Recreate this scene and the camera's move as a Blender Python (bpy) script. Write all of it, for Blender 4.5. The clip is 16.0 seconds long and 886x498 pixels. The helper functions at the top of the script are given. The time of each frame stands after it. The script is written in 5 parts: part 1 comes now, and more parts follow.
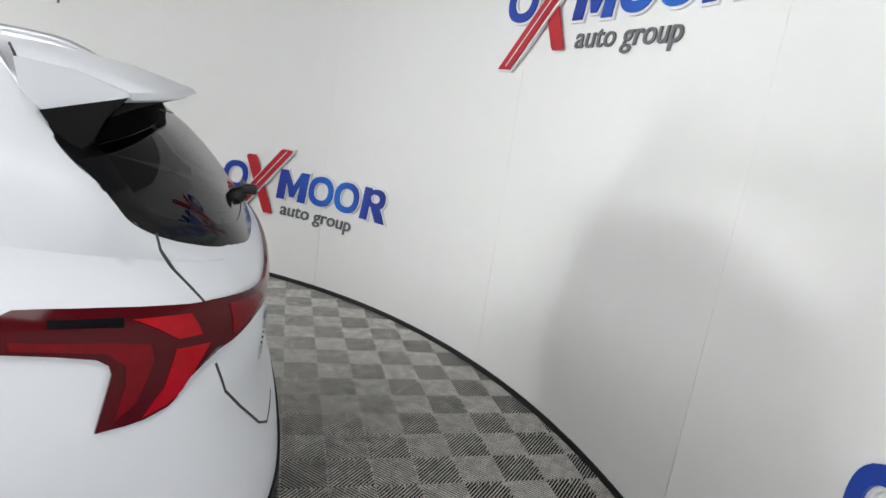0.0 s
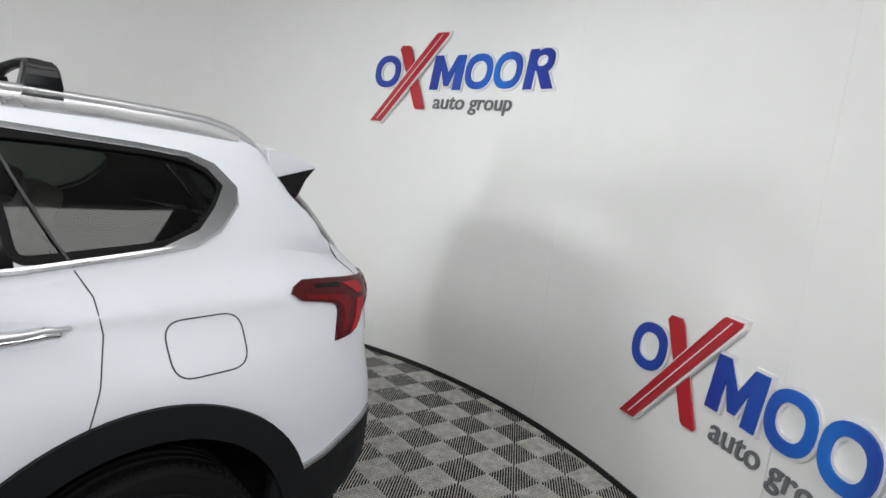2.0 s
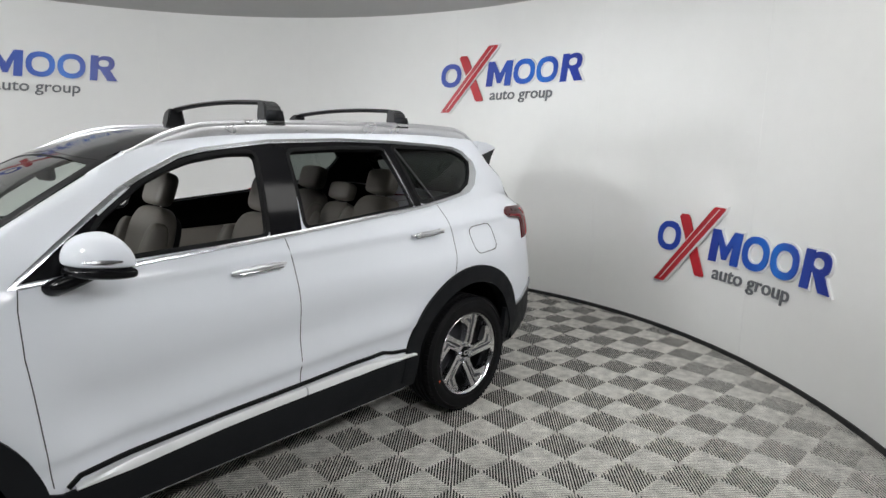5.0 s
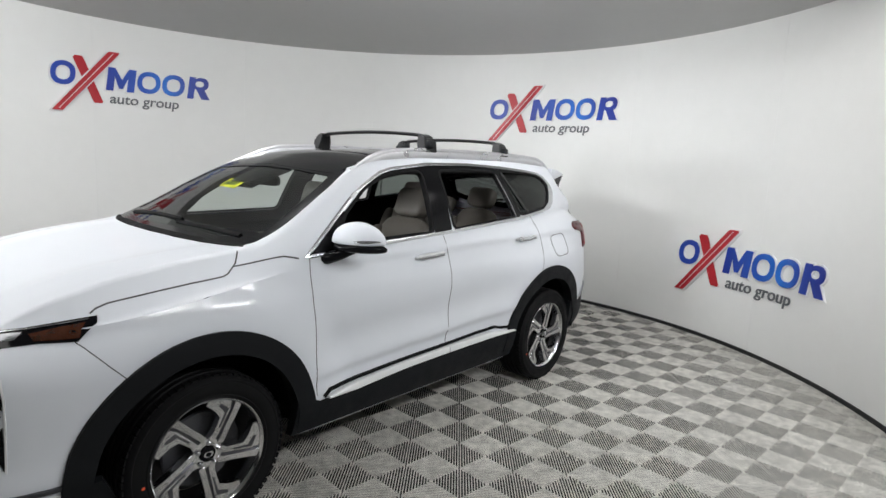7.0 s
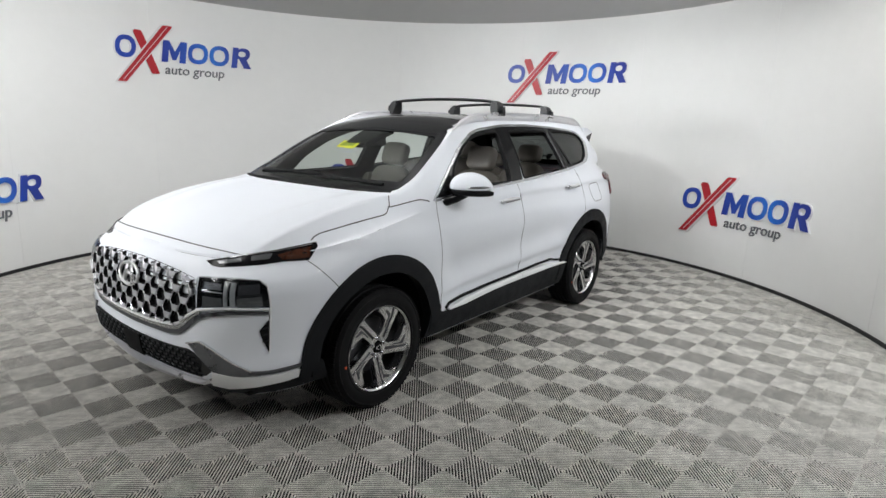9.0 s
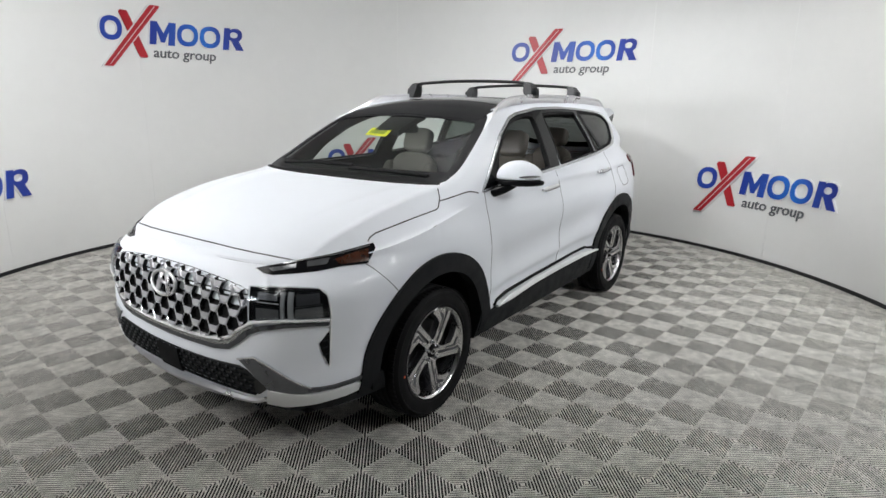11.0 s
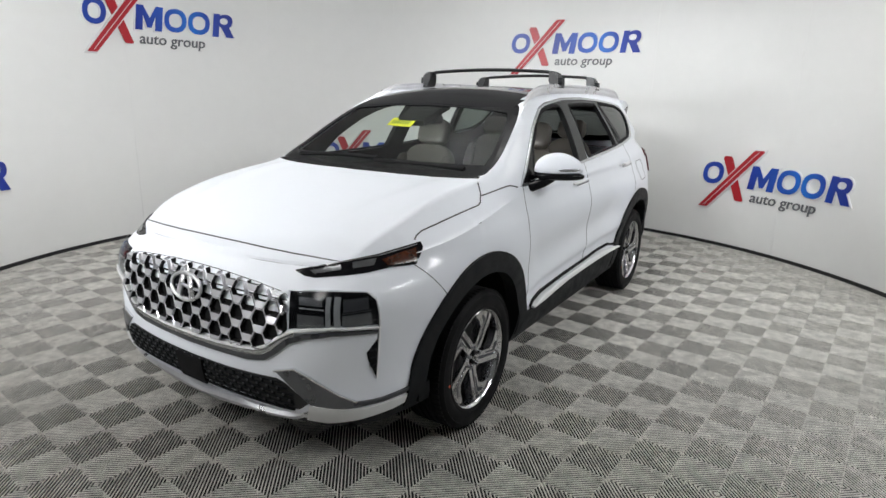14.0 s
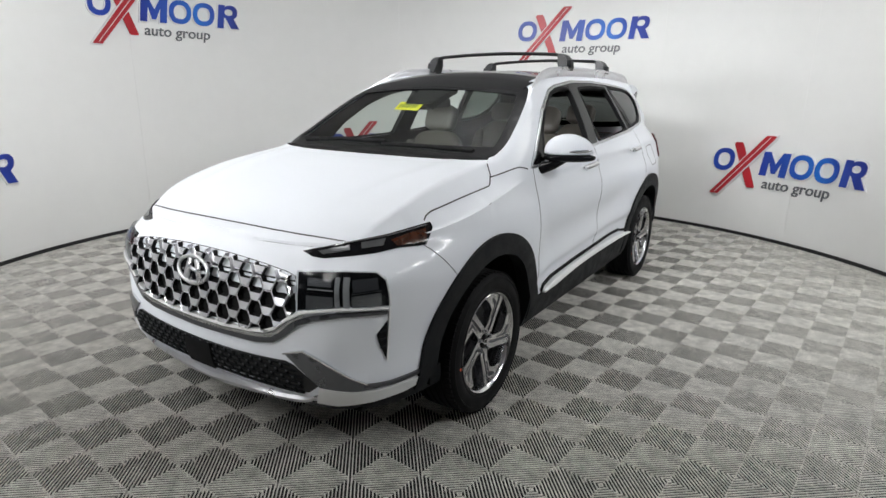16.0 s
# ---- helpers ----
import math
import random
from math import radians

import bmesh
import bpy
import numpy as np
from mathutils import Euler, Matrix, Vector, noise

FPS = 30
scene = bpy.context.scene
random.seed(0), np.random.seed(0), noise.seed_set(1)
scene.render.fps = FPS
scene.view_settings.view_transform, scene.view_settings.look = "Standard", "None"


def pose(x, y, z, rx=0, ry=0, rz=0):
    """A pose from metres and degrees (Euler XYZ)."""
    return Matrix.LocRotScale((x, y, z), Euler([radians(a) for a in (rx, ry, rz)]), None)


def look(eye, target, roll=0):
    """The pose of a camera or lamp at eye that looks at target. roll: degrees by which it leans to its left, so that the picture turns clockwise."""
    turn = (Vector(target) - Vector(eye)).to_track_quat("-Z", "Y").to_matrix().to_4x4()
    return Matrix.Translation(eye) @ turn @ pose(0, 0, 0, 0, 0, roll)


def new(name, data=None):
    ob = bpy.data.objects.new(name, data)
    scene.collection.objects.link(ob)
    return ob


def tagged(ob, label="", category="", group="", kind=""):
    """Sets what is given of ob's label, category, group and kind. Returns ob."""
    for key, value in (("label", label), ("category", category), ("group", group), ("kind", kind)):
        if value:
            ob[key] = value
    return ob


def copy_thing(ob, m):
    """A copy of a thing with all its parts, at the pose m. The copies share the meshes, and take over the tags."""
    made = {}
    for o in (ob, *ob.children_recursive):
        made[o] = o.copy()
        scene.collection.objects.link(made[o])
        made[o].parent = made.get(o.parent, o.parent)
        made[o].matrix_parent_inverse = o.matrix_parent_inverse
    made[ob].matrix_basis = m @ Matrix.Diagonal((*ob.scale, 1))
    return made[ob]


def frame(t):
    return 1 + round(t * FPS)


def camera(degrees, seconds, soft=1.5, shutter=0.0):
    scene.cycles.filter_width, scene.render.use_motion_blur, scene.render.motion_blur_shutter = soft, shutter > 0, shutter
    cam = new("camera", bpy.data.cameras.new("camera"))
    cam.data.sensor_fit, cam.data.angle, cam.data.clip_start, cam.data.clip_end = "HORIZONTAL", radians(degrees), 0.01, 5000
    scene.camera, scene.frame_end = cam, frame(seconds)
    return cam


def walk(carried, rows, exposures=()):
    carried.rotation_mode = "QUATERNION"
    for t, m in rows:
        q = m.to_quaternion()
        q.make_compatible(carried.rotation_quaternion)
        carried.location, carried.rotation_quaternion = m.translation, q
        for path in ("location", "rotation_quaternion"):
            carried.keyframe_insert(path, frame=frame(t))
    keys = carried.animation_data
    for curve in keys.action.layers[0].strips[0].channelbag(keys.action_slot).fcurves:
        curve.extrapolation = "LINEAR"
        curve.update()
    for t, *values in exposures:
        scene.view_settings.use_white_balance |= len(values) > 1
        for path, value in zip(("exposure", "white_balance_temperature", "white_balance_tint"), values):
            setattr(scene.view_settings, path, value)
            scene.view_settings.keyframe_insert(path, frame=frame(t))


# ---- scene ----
cam = camera(74.5, 16.0)
PATH = [
    (0, (-2.215, 1.955, 1.657), (-2.931, 0.143, 1.206), 8.1),
    (0.5, (-1.924, 2.221, 1.645), (-2.806, 0.466, 1.268), 7.0),
    (1, (-1.581, 2.338, 1.624), (-2.66, 0.687, 1.29), 8.0),
    (1.5, (-1.272, 2.448, 1.687), (-2.517, 0.912, 1.386), 9.1),
    (2, (-0.861, 2.561, 1.665), (-2.233, 1.133, 1.383), 6.6),
    (2.5, (-0.463, 2.552, 1.66), (-1.951, 1.248, 1.373), 5.4),
    (3, (-0.078, 2.552, 1.687), (-1.664, 1.375, 1.379), 6.1),
    (3.5, (0.296, 2.78, 1.694), (-1.311, 1.639, 1.357), 4.2),
    (4, (0.637, 2.865, 1.666), (-0.923, 1.666, 1.307), 1.1),
    (4.5, (0.971, 2.926, 1.674), (-0.542, 1.666, 1.325), 0.8),
    (5, (1.256, 3.131, 1.649), (-0.192, 1.8, 1.285), 0.2),
    (5.2, (1.35, 3.19, 1.66), (-0.075, 1.83, 1.313), -0.4),
    (7.3, (2.762, 3.187, 1.668), (1.255, 1.907, 1.365), 3.1),
    (7.5, (2.898, 3.156, 1.664), (1.386, 1.89, 1.335), 2.7),
    (8, (3.195, 3.1, 1.679), (1.66, 1.871, 1.317), 1.8),
    (8.5, (3.484, 3.174, 1.645), (1.939, 1.967, 1.249), 1.2),
    (9, (3.707, 3.152, 1.653), (2.161, 1.957, 1.23), 1.8),
    (9.2, (3.764, 3.115, 1.647), (2.207, 1.936, 1.217), 2.6),
    (11.3, (3.775, 2.585, 1.681), (2.186, 1.478, 1.181), 0.9),
    (11.5, (3.774, 2.557, 1.678), (2.186, 1.454, 1.167), 1.5),
    (12, (3.777, 2.443, 1.677), (2.18, 1.358, 1.158), 2.3),
    (12.5, (3.798, 2.241, 1.676), (2.177, 1.191, 1.158), 2.4),
    (13, (3.809, 2.197, 1.663), (2.174, 1.18, 1.121), 1.9),
    (13.5, (3.788, 2.217, 1.652), (2.151, 1.193, 1.131), 1.4),
    (14, (3.786, 2.225, 1.634), (2.152, 1.186, 1.132), 1.3),
    (14.5, (3.783, 2.216, 1.615), (2.156, 1.159, 1.13), 1.3),
    (15, (3.769, 2.198, 1.593), (2.142, 1.142, 1.108), 1.3),
    (15.5, (3.776, 2.196, 1.575), (2.153, 1.144, 1.067), 1.1),
    (16, (3.771, 2.2, 1.56), (2.153, 1.144, 1.043), 0.6),
]
walk(cam, [(t, look(eye, target, roll)) for t, eye, target, roll in PATH], [(0, 0.08), (0.5, 0.0), (1, -0.10), (3, -0.12), (5, -0.08), (7.5, 0.0), (16, 0.0)])

# ---- world and lights ----
world = bpy.data.worlds.new("world")
scene.world = world
world.use_nodes = True
world.node_tree.nodes["Background"].inputs[0].default_value = (0.9, 0.95, 1.0, 1)
world.node_tree.nodes["Background"].inputs[1].default_value = 0.02


def area_lamp(name, eye, target, sx, sy, watts, colour=(0.98, 1.0, 1.02)):
    data = bpy.data.lights.new(name, "AREA")
    data.shape, data.size, data.size_y = "RECTANGLE", sx, sy
    data.energy, data.color = watts, colour
    ob = new(name, data)
    ob.matrix_world = look(eye, target)
    return ob


CEIL = 3.08
# assumed ceiling panels out of view, placed and powered as fill: x, y, watts
FILL_PANELS = [(-0.6, 4.3, 72), (0.9, 4.4, 62), (3.3, -2.3, 6), (3.4, -0.8, 2), (3.6, 0.7, 1.5), (4.8, -2.0, 17), (4.8, -0.6, 15), (4.8, 0.8, 8), (0.8, 0.5, 4), (-1.7, 2.2, 2.5)]
for tx, ty, watts in FILL_PANELS:
    area_lamp("ceiling_panel_lamp", (tx, ty, CEIL - 0.085), (tx, ty, 0), 1.2, 0.6, watts)
# unseen fill spotlights in a slanting row that wash the curved wall: x, y, heading, watts
WASHERS = [(-0.7, 1.4, 176, 9), (0.0, 0.6, 206, 25), (0.75, -0.2, 236, 45), (1.5, -1.3, 268, 23), (2.0, -2.3, 300, 11)]


def washer_aim(x, y, heading):
    return (x + 4 * math.cos(radians(heading)), y + 4 * math.sin(radians(heading)), 1.9)


for wx, wy, heading, watts in WASHERS:
    area_lamp("wall_washer_lamp", (wx, wy, CEIL - 0.13), washer_aim(wx, wy, heading), 0.8, 0.4, watts)
# unseen front lamps, placed to cast the car's two shadows on the wall
SOFTBOXES = [((5.3, 0.0, 2.8), (-4, 0.0, 1.5), 0.75, 0.5, 10.5), ((6.2, -1.35, 1.72), (-4, 0.5, 1.6), 0.6, 0.5, 13)]
for eye, target, sx, sy, watts in SOFTBOXES:
    area_lamp("softbox_lamp", eye, target, sx, sy, watts).data.spread = radians(44)

# ---- materials ----
def material(name, colour, rough=0.5, metal=0.0, vary=0.08, scale=6.0, bump=0.0, bump_scale=60.0, coat=0.0, spec=0.5, random=0.0, world=False):
    m = bpy.data.materials.new(name)
    m.use_nodes = True
    nt = m.node_tree
    b = nt.nodes["Principled BSDF"]
    b.inputs["Base Color"].default_value = (*colour, 1)
    b.inputs["Roughness"].default_value = rough
    b.inputs["Metallic"].default_value = metal
    b.inputs["Coat Weight"].default_value = coat
    b.inputs["Coat Roughness"].default_value = 0.04
    b.inputs["Specular IOR Level"].default_value = spec
    tc = nt.nodes.new("ShaderNodeTexCoord")
    place = nt.nodes.new("ShaderNodeNewGeometry").outputs["Position"] if world else tc.outputs["Object"]
    if vary > 0:
        n1 = nt.nodes.new("ShaderNodeTexNoise")
        n1.inputs["Scale"].default_value, n1.inputs["Detail"].default_value = scale, 6
        n2 = nt.nodes.new("ShaderNodeTexNoise")
        n2.inputs["Scale"].default_value, n2.inputs["Detail"].default_value = scale * 9, 3
        nt.links.new(place, n1.inputs["Vector"])
        nt.links.new(place, n2.inputs["Vector"])
        add = nt.nodes.new("ShaderNodeMath")
        add.operation = "MULTIPLY_ADD"
        add.inputs[1].default_value = 0.4
        nt.links.new(n2.outputs["Fac"], add.inputs[0])
        nt.links.new(n1.outputs["Fac"], add.inputs[2])
        last = add.outputs[0]
        if random > 0:
            oi = nt.nodes.new("ShaderNodeObjectInfo")
            r = nt.nodes.new("ShaderNodeMath")
            r.operation = "MULTIPLY_ADD"
            r.inputs[1].default_value = random
            nt.links.new(oi.outputs["Random"], r.inputs[0])
            nt.links.new(last, r.inputs[2])
            last = r.outputs[0]
        mr = nt.nodes.new("ShaderNodeMapRange")
        mr.inputs["From Min"].default_value, mr.inputs["From Max"].default_value = 0.4, 1.0
        mr.inputs["To Min"].default_value, mr.inputs["To Max"].default_value = 1 - vary, 1 + vary
        nt.links.new(last, mr.inputs["Value"])
        mix = nt.nodes.new("ShaderNodeVectorMath")
        mix.operation = "SCALE"
        mix.inputs[0].default_value = colour
        nt.links.new(mr.outputs[0], mix.inputs["Scale"])
        nt.links.new(mix.outputs[0], b.inputs["Base Color"])
        mr2 = nt.nodes.new("ShaderNodeMapRange")
        mr2.inputs["From Min"].default_value, mr2.inputs["From Max"].default_value = 0.3, 0.7
        mr2.inputs["To Min"].default_value, mr2.inputs["To Max"].default_value = rough * 0.85, min(1.0, rough * 1.15)
        nt.links.new(n1.outputs["Fac"], mr2.inputs["Value"])
        nt.links.new(mr2.outputs[0], b.inputs["Roughness"])
    if bump > 0:
        n3 = nt.nodes.new("ShaderNodeTexNoise")
        n3.inputs["Scale"].default_value, n3.inputs["Detail"].default_value = bump_scale, 4
        nt.links.new(place, n3.inputs["Vector"])
        bp = nt.nodes.new("ShaderNodeBump")
        bp.inputs["Strength"].default_value, bp.inputs["Distance"].default_value = bump, 0.004
        nt.links.new(n3.outputs["Fac"], bp.inputs["Height"])
        nt.links.new(bp.outputs[0], b.inputs["Normal"])
    return m


def glass(name, tint, rough=0.0, gloss=0.03):
    """A thin pane: tinted see-through with a mirror coat that grows at grazing angles."""
    m = bpy.data.materials.new(name)
    m.use_nodes = True
    nt = m.node_tree
    nt.nodes.remove(nt.nodes["Principled BSDF"])
    out = nt.nodes["Material Output"]
    tr = nt.nodes.new("ShaderNodeBsdfTransparent")
    tr.inputs[0].default_value = (*tint, 1)
    gl = nt.nodes.new("ShaderNodeBsdfGlossy")
    gl.inputs["Roughness"].default_value = rough
    lw = nt.nodes.new("ShaderNodeLayerWeight")
    lw.inputs["Blend"].default_value = 0.5
    pw = nt.nodes.new("ShaderNodeMath")
    pw.operation, pw.inputs[1].default_value = "POWER", 5.0
    fr = nt.nodes.new("ShaderNodeMath")
    fr.operation, fr.inputs[1].default_value, fr.inputs[2].default_value = "MULTIPLY_ADD", 0.85, gloss
    nt.links.new(lw.outputs["Facing"], pw.inputs[0])
    nt.links.new(pw.outputs[0], fr.inputs[0])
    mx = nt.nodes.new("ShaderNodeMixShader")
    nt.links.new(fr.outputs[0], mx.inputs[0])
    nt.links.new(tr.outputs[0], mx.inputs[1])
    nt.links.new(gl.outputs[0], mx.inputs[2])
    nt.links.new(mx.outputs[0], out.inputs[0])
    return m


WALL = material("white_wall_paint", (0.80, 0.80, 0.785), 0.62, vary=0.03, scale=0.9, bump=0.08, bump_scale=40)
ROOM = material("grey_room_paint", (0.07, 0.07, 0.071), 0.7, vary=0.06, scale=1.0)
CEILING = material("ceiling_paint", (0.50, 0.50, 0.495), 0.8, vary=0.04, scale=1.2)
BASE = material("black_rubber_base", (0.012, 0.012, 0.013), 0.5, vary=0.2, scale=12)
TILE = material("ribbed_vinyl", (0.56, 0.547, 0.505), 0.45, vary=0.40, scale=15, bump=0.15, bump_scale=300, random=0.10, world=True)
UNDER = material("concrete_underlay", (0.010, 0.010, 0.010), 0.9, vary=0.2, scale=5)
BLUE = material("blue_foam_letter", (0.012, 0.045, 0.33), 0.38, vary=0.0)
# a printed run from deep blue to azure and back along the sign
_along = BLUE.node_tree.nodes.new("ShaderNodeAttribute")
_along.attribute_name = "along"
_run = BLUE.node_tree.nodes.new("ShaderNodeValToRGB")
for _at, _tone in ((0.0, (0.012, 0.055, 0.37)), (0.30, (0.011, 0.028, 0.28)), (0.55, (0.012, 0.085, 0.46)), (0.70, (0.010, 0.15, 0.60)), (0.84, (0.012, 0.05, 0.36)), (1.0, (0.010, 0.026, 0.26))):
    _stop = _run.color_ramp.elements[0] if _at == 0.0 else _run.color_ramp.elements[-1] if _at == 1.0 else _run.color_ramp.elements.new(_at)
    _stop.position, _stop.color = _at, (*_tone, 1)
BLUE.node_tree.links.new(_along.outputs["Fac"], _run.inputs["Fac"])
BLUE.node_tree.links.new(_run.outputs["Color"], BLUE.node_tree.nodes["Principled BSDF"].inputs["Base Color"])
RED = material("red_foam_bar", (0.42, 0.012, 0.022), 0.35, vary=0.12, scale=4)
LETTERBACK = material("white_foam_edge", (0.78, 0.78, 0.78), 0.5, vary=0.03)
GREYLET = material("grey_lettering", (0.13, 0.135, 0.145), 0.5, vary=0.1)
PAINT = material("white_pearl_paint", (0.76, 0.785, 0.83), 0.40, vary=0.012, scale=2, coat=0.35, spec=0.08)
CLAD = material("dark_grey_cladding", (0.009, 0.010, 0.0115), 0.55, vary=0.12, scale=14, bump=0.12, bump_scale=420, spec=0.16)
RUBBER = material("tyre_rubber", (0.0065, 0.0065, 0.007), 0.62, vary=0.2, scale=10, bump=0.1, bump_scale=200, spec=0.13)
BLACK = material("gloss_black", (0.006, 0.006, 0.007), 0.10, vary=0.05, spec=0.16)
SATIN = material("satin_black", (0.012, 0.012, 0.013), 0.4, vary=0.1)
CHROME = material("chrome", (0.72, 0.73, 0.75), 0.08, metal=1.0, vary=0.03)
SATINCHROME = material("satin_chrome", (0.52, 0.53, 0.55), 0.24, metal=1.0, vary=0.04)
SILVER = material("silver_paint", (0.84, 0.845, 0.85), 0.40, metal=0.2, vary=0.03, coat=0.3)
ALLOY = material("machined_alloy", (0.74, 0.74, 0.76), 0.15, metal=1.0, vary=0.05, scale=30)
GUNMETAL = material("gunmetal_paint", (0.09, 0.092, 0.10), 0.3, metal=0.6, vary=0.08)
REDLENS = material("red_lens", (0.37, 0.003, 0.010), 0.10, vary=0.2, scale=30, spec=0.2)
DEEPRED = material("deep_red_lens", (0.16, 0.002, 0.007), 0.10, vary=0.2, scale=30, spec=0.2)
DARKRED = material("dark_red_lens", (0.070, 0.002, 0.005), 0.10, vary=0.1, spec=0.22)
AMBER = material("amber_reflector", (0.050, 0.0145, 0.006), 0.2, vary=0.3, scale=22, coat=0.5)
LEATHER = material("beige_leather", (0.105, 0.095, 0.082), 0.5, vary=0.1, scale=7, bump=0.15, bump_scale=160)
TRIMDARK = material("dark_interior_plastic", (0.009, 0.009, 0.0095), 0.7, vary=0.15, scale=10, bump=0.03, bump_scale=250, spec=0.12)
TRIMBEIGE = material("beige_trim", (0.33, 0.30, 0.26), 0.6, vary=0.08, scale=8)
# grey lining with the shade of the unlit cabin put into its colour
HEADLINER = material("dark_headliner", (0.045, 0.044, 0.043), 0.9, vary=0.06, spec=0.1)
SEAM = material("panel_gap", (0.05, 0.05, 0.053), 0.7, vary=0.0)
BRUSHED = material("brushed_silver", (0.70, 0.70, 0.72), 0.30, metal=0.8, vary=0.08, scale=9)
WINGGREY = material("satin_grey_wing", (0.15, 0.155, 0.165), 0.28, metal=0.75, vary=0.12, scale=5)
GUIDEGREY = material("light_guide_grey", (0.27, 0.275, 0.285), 0.3, vary=0.15, scale=12, coat=0.4)
LAMPGREY = material("lamp_inner_grey", (0.20, 0.205, 0.215), 0.18, metal=0.7, vary=0.2, scale=14)
YELLOW = material("yellow_sticker", (0.75, 0.70, 0.03), 0.5, vary=0.05)
STICKERTEXT = material("sticker_print", (0.12, 0.16, 0.02), 0.6, vary=0.0)
ORANGE = material("orange_dot", (0.8, 0.09, 0.02), 0.5, vary=0.0)
WSGLASS = glass("windscreen_glass", (0.69, 0.76, 0.715), gloss=0.055)
TINT = glass("privacy_glass", (0.19, 0.215, 0.20), gloss=0.04)
HATCHGLASS = glass("tailgate_glass", (0.08, 0.088, 0.084), gloss=0.05)
LENS = glass("lamp_lens", (0.75, 0.77, 0.78))
GLOW = bpy.data.materials.new("tube_diffuser")
GLOW.use_nodes = True
GLOW.node_tree.nodes["Principled BSDF"].inputs["Emission Color"].default_value = (1, 0.98, 0.95, 1)
GLOW.node_tree.nodes["Principled BSDF"].inputs["Emission Strength"].default_value = 4.0


# ---- mesh helpers ----
def finish(bm, name, mat, parent=None, label="", smooth=True, angle=40):
    bmesh.ops.recalc_face_normals(bm, faces=bm.faces)
    me = bpy.data.meshes.new(name)
    for e in bm.edges:
        if len(e.link_faces) == 2 and e.calc_face_angle(0) > radians(angle):
            e.smooth = False
    bm.to_mesh(me)
    bm.free()
    if smooth:
        me.polygons.foreach_set("use_smooth", [True] * len(me.polygons))
    me.materials.append(mat)
    ob = new(name, me)
    if parent is not None:
        ob.parent = parent
    if label:
        ob["label"] = label
    return ob


def part(name, bm, mat, parent, label="", **more):
    return finish(bm, name, mat, parent, label, **more)


def shared(name, me, parent, m=None):
    ob = new(name, me)
    ob.parent = parent
    if m is not None:
        ob.matrix_basis = m
    return ob


def empty(name, x=0, y=0, z=0):
    ob = new(name)
    ob.empty_display_size = 0.1
    ob.location = (x, y, z)
    return ob


def box(bm, c, s, m=None, bevel=0.0, seg=2):
    r = bmesh.ops.create_cube(bm, size=1, matrix=(m or Matrix()) @ Matrix.Translation(c) @ Matrix.Diagonal((*s, 1)))
    if bevel > 0:
        es = list({e for v in r["verts"] for e in v.link_edges})
        bmesh.ops.bevel(bm, geom=es, offset=bevel, segments=seg, profile=0.5, affect="EDGES")
    return bm


def lathe(bm, profile, seg=48, m=None):
    """Turns a profile of (radius, height) round the local Y axis."""
    m = m or Matrix()
    rings = []
    for r, h in profile:
        rings.append([bm.verts.new(m @ Vector((r * math.cos(2 * math.pi * k / seg), h, r * math.sin(2 * math.pi * k / seg)))) for k in range(seg)])
    for a, b in zip(rings, rings[1:]):
        for k in range(seg):
            bm.faces.new((a[k], a[(k + 1) % seg], b[(k + 1) % seg], b[k]))
    return bm


def prism(bm, poly, y0, y1, m=None):
    """A plate: polygon of (x, z) between two y values."""
    m = m or Matrix()
    a = [bm.verts.new(m @ Vector((x, y0, z))) for x, z in poly]
    b = [bm.verts.new(m @ Vector((x, y1, z))) for x, z in poly]
    bm.faces.new(a)
    bm.faces.new(b[::-1])
    n = len(poly)
    for i in range(n):
        bm.faces.new((a[i], a[(i + 1) % n], b[(i + 1) % n], b[i]))
    return bm


def tube(bm, pts, r, seg=10, flat=1.0):
    """A round bar through points; flat squeezes it in height."""
    pts = [Vector(p) for p in pts]
    rings = []
    for i, p in enumerate(pts):
        d = (pts[min(i + 1, len(pts) - 1)] - pts[max(i - 1, 0)]).normalized()
        up = Vector((0, 0, 1)) if abs(d.z) < 0.95 else Vector((1, 0, 0))
        s = d.cross(up).normalized()
        u = s.cross(d).normalized()
        rr = r[i] if isinstance(r, (list, tuple)) else r
        rings.append([bm.verts.new(p + s * rr * math.cos(2 * math.pi * k / seg) + u * rr * flat * math.sin(2 * math.pi * k / seg)) for k in range(seg)])
    for a, b in zip(rings, rings[1:]):
        for k in range(seg):
            bm.faces.new((a[k], a[(k + 1) % seg], b[(k + 1) % seg], b[k]))
    bm.faces.new(rings[0])
    bm.faces.new(rings[-1][::-1])
    return bm


def interp(table, x):
    xs = [r[0] for r in table]
    if xs[0] > xs[-1]:
        table, xs = table[::-1], xs[::-1]
    return [float(np.interp(x, xs, [r[k] for r in table])) for k in range(1, len(table[0]))]


